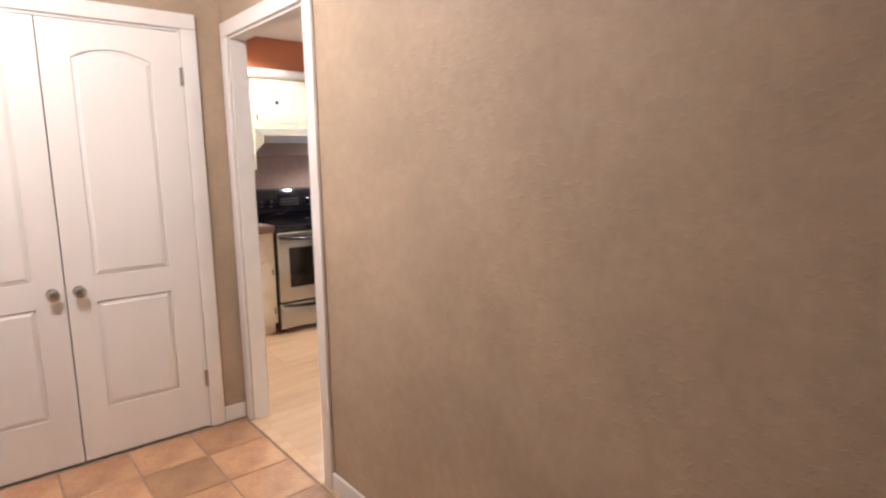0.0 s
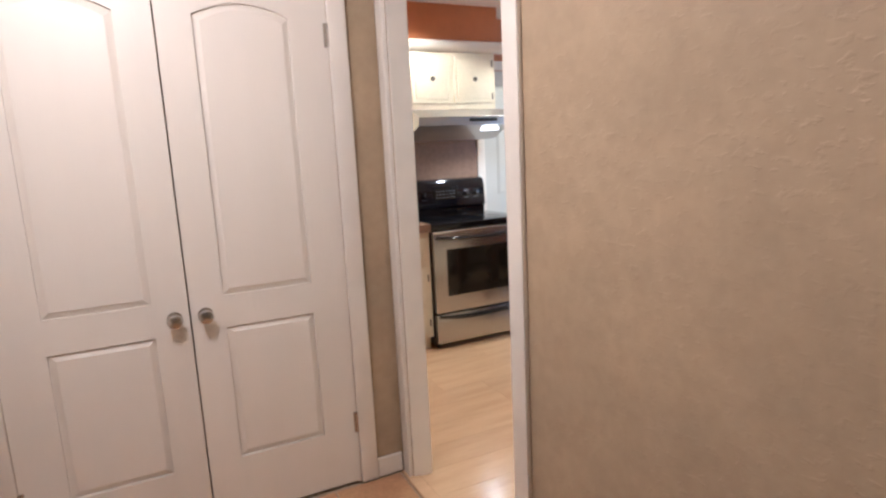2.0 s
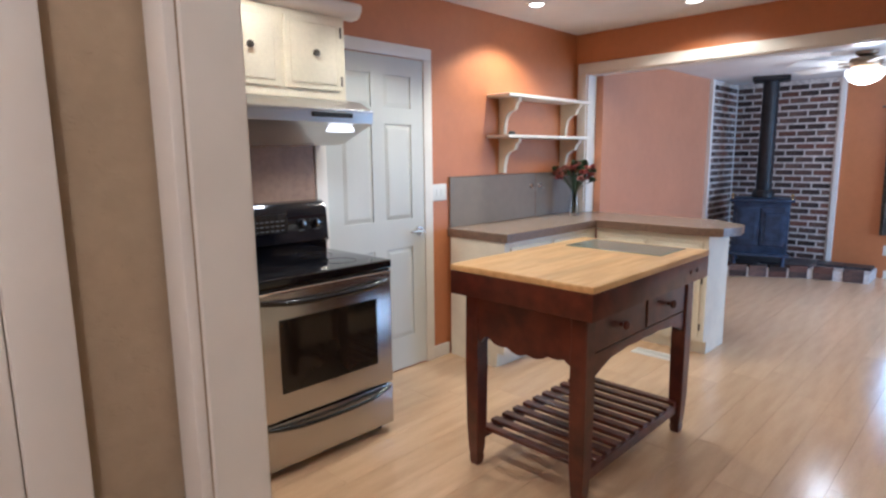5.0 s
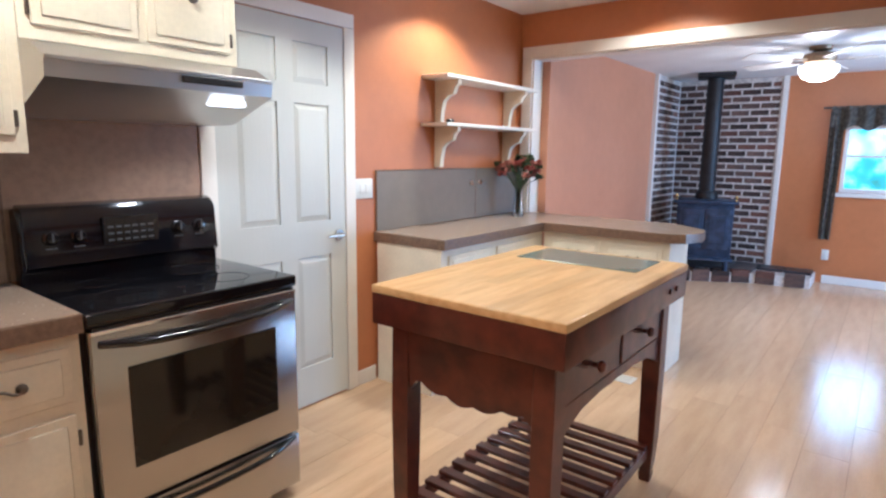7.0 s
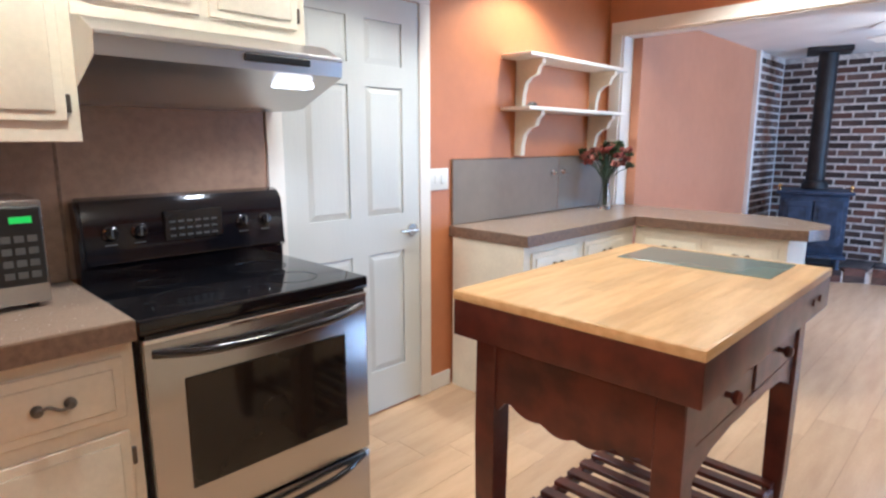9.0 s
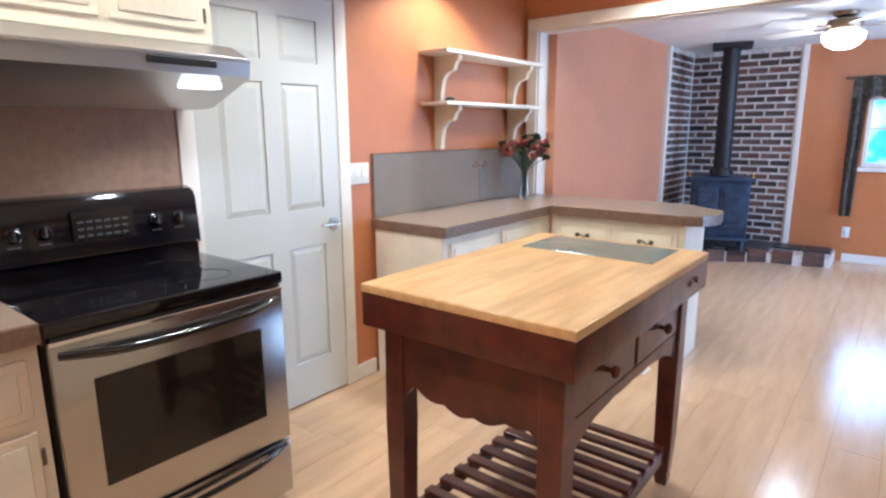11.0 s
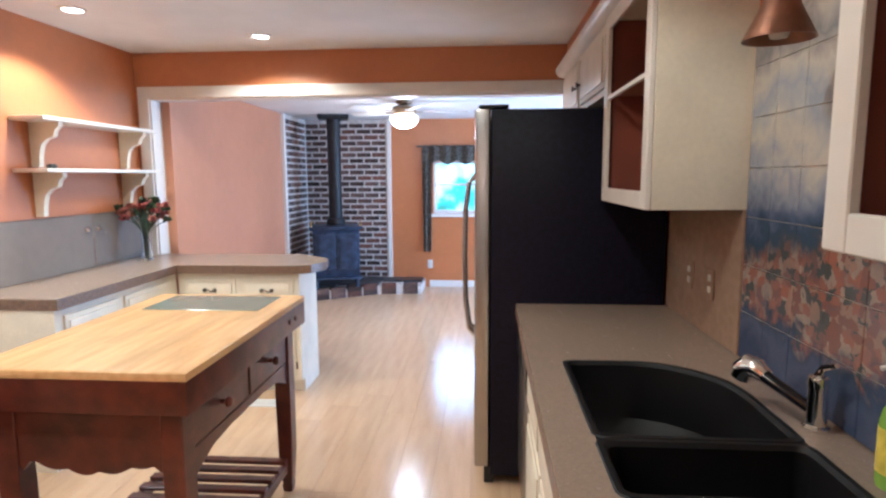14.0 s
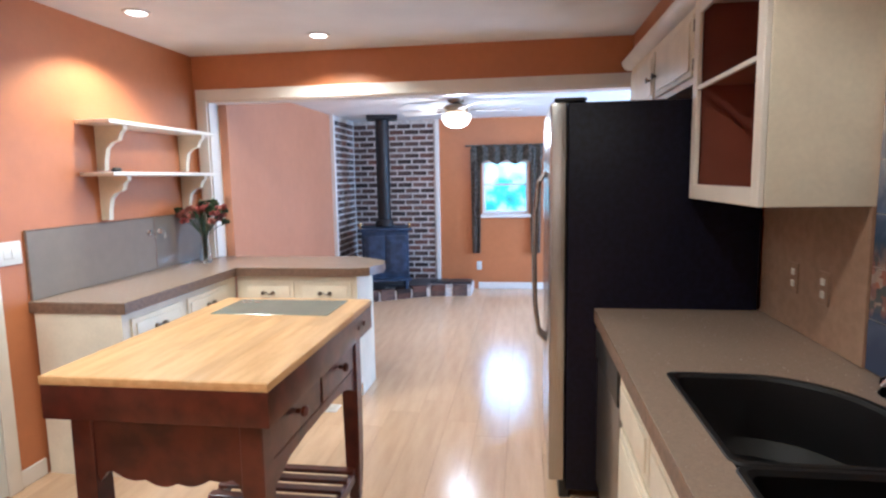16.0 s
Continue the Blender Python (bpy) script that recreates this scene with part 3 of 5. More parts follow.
backsplash(pose(LW, 0, 0, 0, 0, FACE_X), (LC0 + 0.02, 5.12, OW - 0.02), 0.932, 1.295, SPLASH, "glossy laminate backsplash above the counter, cool reflected light painted into its taupe colour", cap=0.006)
backsplash(pose(LW, 0, 0, 0, 0, FACE_X), (1.585, 2.24, DY0 - 0.078), 0.932, 1.74, SPLASH_BROWN, "brown laminate backsplash behind the range", 0.009)


def outlet(m, n=1, label="white wall switch plate"):
    o = thing("wall_plate", m, label, "switch")
    w = 0.07 * n + 0.005 * (n > 1)
    part("plate", box(-w / 2, w / 2, -0.007, 0, -0.058, 0.058, bev=0.004, seg=2), PLATE_WHITE, o)
    for k in range(n):
        x = (k - (n - 1) / 2) * 0.046
        part("toggle", box(x - 0.012, x + 0.012, -0.012, -0.006, -0.026, 0.026, bev=0.003), PLATE_WHITE, o)
    return o


outlet(pose(LW, 3.985, 1.19, 0, 0, FACE_X), 2, "white double light switch on the orange wall")
outlet(pose(FL + 1.72, FB, 0.32), 1, "white socket plate near the floor")
for y in (5.06, 5.17):
    h = thing("wall_hook", pose(LW + 0.014, y, 1.19, 0, 0, FACE_X), "small metal hook on the glossy laminate backsplash", "hook", "backsplash hooks")
    part("plate", lathe([(0, 0), (0.022, 0), (0.018, 0.010), (0, 0.012)], pose(0, 0, 0, 90), 16), CHROME, h)
    part("hook", tube([(0, -0.01, 0), (0, -0.035, -0.005), (0, -0.045, -0.03), (0, -0.03, -0.045)], 0.005, 8), CHROME, h)

# wall shelves
SY0, SY1 = 4.50, 5.64
sh = thing("wall_shelf", pose(LW, SY0, 0, 0, 0, FACE_X), "cream double wall shelf on scrolled wooden brackets", "shelf")
SL = SY1 - SY0
for z in (1.885, 1.590):
    part("board", box(0, SL, -0.215, -0.001, z - 0.022, z, bev=0.005, seg=2), WHITE, sh)
    for x in (0.16, SL - 0.14):
        pr = [(0, 0), (-0.19, 0), (-0.19, -0.025), (-0.165, -0.045), (-0.15, -0.085), (-0.105, -0.10), (-0.07, -0.135), (-0.055, -0.20), (-0.05, -0.262), (0, -0.262)]
        part("bracket", prism([(-0.002 + a, z - 0.0225 + b) for a, b in pr], x - 0.018, x + 0.018, "yz"), CREAM, sh)
solid("shelf_ornament", lathe([(0, 0), (0.022, 0), (0.03, 0.012), (0.02, 0.026), (0, 0.03)], pose(LW + 0.13, SY0 + 0.14, 1.591)), BLACK_PLASTIC, "small dark ornament on the wall shelf", "ornament")


# upper cabinets by the range
def upper_cabinet(m, w, d, z0, z1, fronts, label, group="upper cabinets"):
    c = thing("upper_cabinet", m, label, "cabinet", group)
    part("body", box(0, w, 0, d, z0, z1, bev=0.002), CREAM, c)
    for x0, x1, a, b, side in fronts:
        f = front(c, "door", x0, x1, a, b)
        kx = x1 - 0.045 if side == "l" else x0 + 0.045
        part("knob", lathe([(0, 0), (0.008, 0.0), (0.008, 0.012), (0.017, 0.018), (0.017, 0.024), (0, 0.028)], pose((x0 + x1) / 2 if side[-1] == "m" else kx, -0.019, (a + b) / 2 if side[-1] == "m" else a + 0.11, 90, 0, 0), 16), PEWTER, f)
        hx = x0 - 0.006 if side[0] == "l" else x1 + 0.006
        for z in (a + 0.05, b - 0.05):
            part("hinge", box(hx - 0.006, hx + 0.006, -0.010, 0.0, z - 0.025, z + 0.025, bev=0.002), PEWTER, f)
    return c


UX = -1.985
upper_cabinet(pose(UX, ST0 - 0.0, 0, 0, 0, FACE_X), 0.74, 0.31, 1.73, 2.14, [(0.035, 0.355, 1.775, 2.115, "lm"), (0.385, 0.705, 1.775, 2.115, "rm")], "cream upper cabinet with two doors above the range hood")
upper_cabinet(pose(UX, 1.585, 0, 0, 0, FACE_X), ST0 - 1.587, 0.31, 1.385, 2.14, [(0.03, 0.31, 1.44, 2.11, "l"), (0.345, 0.63, 1.44, 2.11, "r")], "cream upper cabinet with two tall doors beside the hood")


def cornice(m, length, label):
    """A rounded cornice board along local x, front at -y."""
    pr = [(0.02, 0), (-0.03, 0), (-0.055, 0.012), (-0.072, 0.035), (-0.075, 0.06), (-0.06, 0.075), (0.02, 0.078)]
    bm = prism(pr, 0, length, "yz")
    return solid("cornice", bm, WHITE, label, "cornice", m)


cornice(pose(UX - 0.022, 1.59, 2.142, 0, 0, FACE_X), ST1 - 1.59 + 0.06, "white rounded cornice on the range-side cabinets")
solid("cabinet_soffit", box(LW, UX + 0.02, 1.59, ST1 + 0.0, 2.222, CEIL), ORANGE, "orange soffit above the cabinets", "soffit", kind="structure")

# range hood
hd = thing("range_hood", pose(-1.80, ST0 - 0.002, 0, 0, 0, FACE_X), "stainless steel range hood under the cream cabinet", "range hood")
HW = 0.765
part("canopy", prism([(0.50, 1.505), (0.30, 1.505), (0.25, 1.512), (0.025, 1.595), (0.0, 1.605), (-0.005, 1.665), (0.10, 1.715), (0.18, 1.728), (0.50, 1.728)], 0, HW, "yz"), HOOD_STEEL, hd)
part("control_panel", box(HW - 0.36, HW - 0.13, -0.014, 0.01, 1.628, 1.652, bev=0.004), BLACK_PLASTIC, hd, "black slot with fan controls", )
part("lip", box(0.0, HW, -0.010, -0.002, 1.655, 1.668, bev=0.002), HOOD_STEEL, hd)
part("light_lens", box(HW - 0.22, HW - 0.09, 0.035, 0.095, 1.564, 1.584, bev=0.004), glow("hood_lens", (1, 0.93, 0.8), 4), hd, "lit hood lamp")

# range
rg = thing("range", pose(SFX, ST0, 0, 0, 0, FACE_X), "black and stainless steel electric range with a glass cooktop", "stove")
RWD = 0.756
part("body", boxes([(0.002, RWD - 0.002, 0.03, 0.58, 0.03, 0.885)], 0.003), BLACK_PLASTIC, rg)
part("cooktop", box(-0.002, RWD + 0.002, -0.022, 0.56, 0.878, 0.922, bev=0.012, seg=3), BLACK_GLASS, rg)
for bx, by, br in ((0.20, 0.15, 0.105), (0.56, 0.15, 0.085), (0.20, 0.40, 0.075), (0.56, 0.40, 0.105)):
    part("burner", lathe([(br, 0), (br, 0.0008), (br - 0.004, 0.0008), (br - 0.004, 0)], pose(bx, by, 0.9222)), RING, rg, "printed burner ring")
bgp = [(0.60, 0.90), (0.535, 0.90), (0.535, 0.965), (0.500, 0.985), (0.515, 1.16), (0.535, 1.195), (0.565, 1.205), (0.60, 1.20)]
bg = prism(bgp, 0.01, RWD - 0.01, "yz")
bmesh.ops.bevel(bg, geom=[e for e in bg.edges if abs(e.verts[0].co.x - e.verts[1].co.x) < 1e-5 and min(v.co.z for v in e.verts) > 0.97], offset=0.014, segments=3, affect="EDGES")
part("backguard", bg, BLACK_GLOSS, rg)
part("trim_strip", box(0.006, RWD - 0.006, -0.024, -0.012, 0.852, 0.866, bev=0.003), CHROME, rg, "bright metal strip under the cooktop")
for kx in (0.10, 0.19, RWD - 0.19, RWD - 0.10):
    kk = part("control_knob", lathe([(0, 0), (0.026, 0), (0.026, 0.006), (0.019, 0.010), (0.017, 0.026), (0, 0.028)], pose(kx, 0.508, 1.085, 85, 0, 0), 20), BLACK_GLOSS, rg)
    part("pointer", box(kx - 0.003, kx + 0.003, 0.478, 0.481, 1.075, 1.105), GREY_MARK, kk)
    part("mark", box(kx - 0.018, kx + 0.018, 0.5015, 0.504, 1.045, 1.050), GREY_MARK, rg)
part("display", box(RWD / 2 - 0.105, RWD / 2 + 0.105, 0.499, 0.512, 1.04, 1.15, bev=0.004), mat("display_frame", (0.014, 0.014, 0.016), 0.2, var=0.05), rg)
for r_ in range(3):
    for k in range(6):
        part("button", box(RWD / 2 - 0.088 + 0.03 * k, RWD / 2 - 0.068 + 0.03 * k, 0.4975, 0.5, 1.055 + 0.025 * r_, 1.062 + 0.025 * r_), GREY_MARK, rg)
od = part("oven_door", boxes([(0.008, 0.748, -0.022, 0.029, 0.275, 0.865)], 0.006, 2), STEEL, rg)
part("window", box(0.105, 0.651, -0.0255, -0.02, 0.395, 0.735, bev=0.003), OVEN_GLASS, od)
part("vent_strip", box(0.015, 0.741, -0.018, 0.02, 0.862, 0.877), BLACK_PLASTIC, rg)


def bow(x0, x1, z, y, out, sag, n=14):
    return [(x0 + (x1 - x0) * k / n, y - out * min(1, 4 * (k / n) * (1 - k / n) * 1.6), z - sag * 4 * (k / n) * (1 - k / n)) for k in range(n + 1)]


part("handle", tube(bow(0.03, 0.726, 0.825, -0.02, 0.045, 0.018), 0.013, 12), BLACK_GLOSS, od, "black bowed oven handle")
dw_ = part("drawer", boxes([(0.008, 0.748, -0.02, 0.029, 0.045, 0.262)], 0.006, 2), STEEL, rg)
part("handle", tube(bow(0.03, 0.726, 0.248, -0.018, 0.035, 0.022), 0.011, 12), BLACK_GLOSS, dw_, "black bowed drawer handle")
for x in (0.05, RWD - 0.05):
    part("foot", cyl((x, 0.06, 0), (x, 0.06, 0.04), 0.018, seg=12), BLACK_PLASTIC, rg)

# microwave
mw = thing("microwave", pose(-1.97, 1.66, 0.931, 0, 0, FACE_X), "stainless steel microwave with a green clock on the counter", "microwave")
part("body", box(0, 0.47, 0.02, 0.33, 0.012, 0.30, bev=0.006, seg=2), STEEL, mw)
part("door", box(0.005, 0.345, -0.002, 0.022, 0.018, 0.294, bev=0.006, seg=2), STEEL, mw)
part("window", box(0.045, 0.30, -0.005, 0.0, 0.07, 0.25, bev=0.004), OVEN_GLASS, mw)
part("handle", tube([(0.325, -0.002, 0.05), (0.325, -0.03, 0.07), (0.325, -0.034, 0.16), (0.325, -0.03, 0.245), (0.325, -0.002, 0.265)], 0.008, 10), CHROME, mw)
part("control_panel", box(0.35, 0.462, -0.003, 0.02, 0.07, 0.285, bev=0.004), BLACK_PLASTIC, mw)
part("clock", box(0.39, 0.44, -0.0045, -0.002, 0.240, 0.258), GREEN_LCD, mw, "green digital display")
for r_ in range(4):
    for k in range(3):
        part("button", box(0.366 + 0.03 * k, 0.388 + 0.03 * k, -0.0045, -0.002, 0.09 + 0.033 * r_, 0.108 + 0.033 * r_), GREY_MARK, mw)
for x in (0.04, 0.43):
    for y in (0.06, 0.29):
        part("foot", cyl((x, y, 0), (x, y, 0.014), 0.014, seg=10), BLACK_PLASTIC, mw)

# ---- kitchen island ----
IX0, IX1, IY0, IY1, IZ = -1.217, -0.495, 2.963, 4.09, 0.962
isl = thing("kitchen_island", pose(IX0, IY0, 0), "dark cherry kitchen island with butcher block top and slatted shelf", "kitchen island")
IW, IL = IX1 - IX0, IY1 - IY0
strips = 11
top = part("tabletop", box(0.0, IW, 0.0, IL, IZ - 0.028, IZ - 0.001, bev=0.004, seg=2), MAPLE, isl, "butcher block maple top")
part("top_frame", box(0.002, IW - 0.002, 0.002, IL - 0.002, IZ - 0.135, IZ - 0.0285, bev=0.004, seg=2), CHERRY, isl)
rng = random.Random(4)
sw = (IW - 0.012) / strips
for k in range(strips):
    y = 0.006
    while y < IL - 0.02:
        ln = rng.uniform(0.22, 0.5)
        e = min(IL - 0.006, y + ln)
        if IL - 0.006 - e < 0.1:
            e = IL - 0.006
        part("strip", box(0.006 + k * sw + 0.0002, 0.006 + (k + 1) * sw - 0.0002, y + 0.0002, e - 0.0002, IZ - 0.006, IZ), MAPLE, isl)
        y = e
part("cutting_board", box(0.10, IW - 0.10, IL - 0.34, IL - 0.045, IZ - 0.004, IZ + 0.003, bev=0.002), CUTTING, isl, "grey-green glossy board let into the top")


def island_leg(x, y):
    bm = bmesh.new()
    a, b = 0.036, 0.022
    rows = [(a, IZ - 0.136), (a, 0.50), (a * 0.95, 0.20), (b * 1.25, 0.07), (b * 1.05, 0.045), (b * 1.2, 0.035), (b, 0.0)]
    prev = None
    for h_, z in rows:
        ring = [bm.verts.new((x + sx * h_, y + sy * h_, z)) for sx, sy in ((-1, -1), (1, -1), (1, 1), (-1, 1))]
        if prev:
            for k in range(4):
                bm.faces.new((prev[k], prev[(k + 1) % 4], ring[(k + 1) % 4], ring[k]))
        prev = ring
    bm.faces.new(prev)
    bmesh.ops.bevel(bm, geom=[e for e in bm.edges if abs(e.verts[0].co.z - e.verts[1].co.z) > 0.01], offset=0.004, segments=1, affect="EDGES")
    return bm


LX, LY = 0.085, 0.085
for x in (LX, IW - LX):
    for y in (LY, IL - LY):
        part("leg", island_leg(x, y), CHERRY, isl)


def scallop(a, b, ztop, zmid, dip):
    """Outline of an apron board between two legs, with a scalloped lower edge."""
    pts = [(a, ztop), (b, ztop), (b, zmid - dip * 1.4)]
    n = 48
    for k in range(1, n):
        u = k / n
        s = abs(2 * u - 1)
        z = zmid - dip * 1.4 * s ** 4 - 0.004 * abs(math.sin(u * math.pi * 6))
        pts.append((b + (a - b) * u, z))
    pts.append((a, zmid - dip * 1.4))
    return pts


def wavy(a, b, ztop, zmid):
    """Outline of the end apron: deepest in the middle, with small scallops."""
    pts = [(a, ztop), (b, ztop), (b, zmid + 0.012)]
    n = 60
    for k in range(1, n):
        u = k / n
        s = abs(2 * u - 1)
        pts.append((b + (a - b) * u, zmid + 0.045 * s ** 1.5 - 0.045 * max(0, s - 0.86) / 0.14 - 0.013 * abs(math.sin(u * math.pi * 4.5))))
    pts.append((a, zmid + 0.012))
    return pts


AZ = IZ - 0.136
for y in (LY - 0.028, IL - LY + 0.008):
    part("apron", prism(wavy(LX + 0.036, IW - LX - 0.036, AZ, AZ - 0.215), y, y + 0.02, "xz"), CHERRY, isl)
part("apron", prism(scallop(LY + 0.036, IL - LY - 0.036, AZ, AZ - 0.20, 0.05), LX - 0.028, LX - 0.008, "yz"), CHERRY, isl)
part("apron", prism(scallop(LY + 0.036, IL - LY - 0.036, AZ - 0.165, AZ - 0.20, 0.05), IW - LX + 0.004, IW - LX + 0.024, "yz"), CHERRY, isl)
part("apron_rail", boxes([(IW - LX - 0.02, IW - LX + 0.02, IL / 2 - 0.02, IL / 2 + 0.02, AZ - 0.166, AZ - 0.001), (IW - LX - 0.02, IW - LX + 0.02, LY + 0.036, IL - LY - 0.036, AZ - 0.012, AZ - 0.0005)]), CHERRY, isl)
for y0, y1 in ((LY + 0.040, IL / 2 - 0.024), (IL / 2 + 0.024, IL - LY - 0.040)):
    dr_ = part("drawer", box(IW - LX - 0.30, IW - LX + 0.026, y0, y1, AZ - 0.160, AZ - 0.016, bev=0.003), CHERRY, isl)
    part("knob", lathe([(0, 0), (0.009, 0.0), (0.008, 0.014), (0.019, 0.024), (0.020, 0.034), (0.012, 0.042), (0, 0.044)], pose(IW - LX + 0.026, (y0 + y1) / 2, AZ - 0.085, 90, 0, 90), 18), CHERRY, dr_, "turned wooden knob")
for y in (0.14, 0.22):
    part("plug", cyl((IW - 0.003, IL - y, IZ - 0.08), (IW + 0.004, IL - y, IZ - 0.08), 0.011, seg=14), CHERRY, isl)
SZ = 0.155
part("shelf_rail", box(LX - 0.012, LX + 0.012, LY + 0.03, IL - LY - 0.03, SZ - 0.045, SZ + 0.005, bev=0.003), CHERRY, isl)
part("shelf_rail", box(IW - LX - 0.012, IW - LX + 0.012, LY + 0.03, IL - LY - 0.03, SZ - 0.045, SZ + 0.005, bev=0.003), CHERRY, isl)
ns = 11
for k in range(ns):
    y = LY + 0.05 + (IL - 2 * LY - 0.10) * k / (ns - 1)
    part("slat", box(LX - 0.01, IW - LX + 0.01, y - 0.022, y + 0.022, SZ + 0.0055, SZ + 0.024, bev=0.003), CHERRY, isl)

# flowers on the bar
vs = thing("flower_vase", pose(-2.10, 5.42, 0.931), "clear glass vase of dried red flowers on the bar", "vase")
part("vase", lathe([(0, 0.002), (0.038, 0.0), (0.045, 0.02), (0.036, 0.09), (0.026, 0.16), (0.034, 0.22), (0.042, 0.235), (0.039, 0.236), (0.030, 0.218), (0.022, 0.16), (0.032, 0.09), (0.040, 0.022), (0, 0.014)]), VASE_GLASS, vs)
rf = random.Random(8)
stems = []
for k in range(54):
    a, rr = rf.uniform(0, 2 * math.pi), 0.175 * math.sqrt(rf.random())
    zt = 0.32 + 0.6 * math.sqrt(0.18 ** 2 - rr ** 2) + rf.uniform(-0.06, 0.02)
    p = Vector((rr * math.cos(a), rr * math.sin(a), zt))
    part("stem", tube([(p.x * 0.06, p.y * 0.06, 0.03), (p.x * 0.12, p.y * 0.12, 0.20), (p.x * 0.6, p.y * 0.6, 0.23 + (zt - 0.23) * 0.6), p], 0.0025, 5), LEAF, vs)
    bm = bmesh.new()
    for j in range(30):
        th, ph = rf.uniform(0, 2 * math.pi), rf.uniform(-0.3, 1.2)
        d = Vector((math.cos(th) * math.cos(ph), math.sin(th) * math.cos(ph), math.sin(ph)))
        u = d.orthogonal().normalized() * rf.uniform(0.012, 0.020)
        e = p + d * rf.uniform(0.022, 0.046)
        mid = (p + e) / 2
        w2 = d.cross(u).normalized() * 0.004
        v = [bm.verts.new(q) for q in (p, mid + u + w2, e, mid - u + w2)]
        bm.faces.new(v)
    part("blossom", bm, (PETAL, PETAL2, LEAF, PETAL, PETAL2, LEAF)[k % 6], vs)

# ---- right side: fridge, counter, sink, cabinets ----
FY0, FY1, FX, FH = 4.11, 5.01, 0.41, 1.84
fr = thing("refrigerator", pose(FX, FY1, 0, 0, 0, FACE_NX), "stainless steel refrigerator with black sides at the end of the counter", "refrigerator")
FW = FY1 - FY0
part("body", box(0, FW, 0.0, RW - FX - 0.02, 0.05, FH, bev=0.006, seg=2), BLACK_FRIDGE, fr)
for x0, x1 in ((0.004, FW / 2 - 0.003), (FW / 2 + 0.003, FW - 0.004)):
    d_ = part("door", box(x0, x1, -0.078, -0.004, 0.09, FH + 0.005, bev=0.014, seg=3), STEEL, fr)
    hx = FW / 2 - 0.05 if x0 < 0.2 else FW / 2 + 0.05
    part("handle", tube([(hx, -0.078, 0.66), (hx, -0.115, 0.70), (hx, -0.135, 0.85), (hx, -0.14, 1.10), (hx, -0.135, 1.36), (hx, -0.115, 1.50), (hx, -0.078, 1.54)], 0.013, 12), STEEL, d_, "bowed steel bar handle")
part("kick_plate", box(0.02, FW - 0.02, -0.03, 0.02, 0.0, 0.085, bev=0.004), BLACK_PLASTIC, fr)
for x in (0.06, FW - 0.06):
    part("hinge_cover", box(x - 0.05, x + 0.05, -0.06, 0.08, FH + 0.006, FH + 0.022, bev=0.005), BLACK_PLASTIC, fr)

CF, CT = 0.53, 0.93          # counter's front edge and top
SX0, SX1, SYA, SYB, SYC = 0.645, 1.115, 3.25, 2.68, 2.43   # sink bowls
base_y0 = NW + WT + 0.015
# dishwasher and base cabinets
dwm = thing("dishwasher", pose(CF + 0.03, FY0 - 0.006, 0, 0, 0, FACE_NX), "dark steel dishwasher under the laminate counter", "dishwasher")
part("body", box(0, 0.60, 0.025, 0.6, 0.0, 0.868), BLACK_PLASTIC, dwm)
part("door", box(0.004, 0.596, -0.012, 0.024, 0.11, 0.70, bev=0.006, seg=2), mat("dark_steel", (0.30, 0.29, 0.28), 0.3, 1.0, var=0.05), dwm)
part("control_panel", box(0.004, 0.596, -0.02, 0.024, 0.705, 0.862, bev=0.008, seg=2), BLACK_PLASTIC, dwm)
bcw = FY0 - 0.61 - base_y0
base_cabinet(pose(CF + 0.03, FY0 - 0.61, 0, 0, 0, FACE_NX), bcw, 0.63, 0.868,
             [("false", 0.02, 0.48, 0.68, 0.84, ""), ("false", 0.50, 0.96, 0.68, 0.84, ""), ("door", 0.02, 0.48, 0.13, 0.65, "l"), ("door", 0.50, 0.96, 0.13, 0.65, "r"), ("false", 1.0, 1.86, 0.68, 0.84, ""), ("door", 1.0, 1.42, 0.13, 0.65, "l"), ("door", 1.44, 1.86, 0.13, 0.65, "r")],
             "cream painted sink base cabinet with doors and drawers", hollow=True)
# counter with a hole for the sink
def sink_counter(z0, z1):
    bm = boxes([(CF, SX0, base_y0, FY0 - 0.004, z0, z1), (SX1, RW, base_y0, FY0 - 0.004, z0, z1), (SX0, SX1, SYA, FY0 - 0.004, z0, z1), (SX0, SX1, base_y0, SYC, z0, z1)])
    bmesh.ops.remove_doubles(bm, verts=bm.verts, dist=1e-4)
    q = 0.268
    arc = [(SX1 - q + q * math.cos(math.pi / 2 * (1 - k / 12)), SYA - q + q * math.sin(math.pi / 2 * (1 - k / 12))) for k in range(1, 12)]
    bm_prism(bm, [(SX1, SYA - q), (SX1, SYA), (SX1 - q, SYA)] + arc, z0, z1)
    return bm


ct = thing("countertop", pose(0, 0, 0), "grey-brown speckled laminate countertop round the black sink", "countertop")
part("laminate_top", sink_counter(CT - 0.006, CT), LAMINATE, ct)
part("edge_band", sink_counter(0.870, CT - 0.0062), LAMINATE_EDGE, ct, "brown laminate edge")


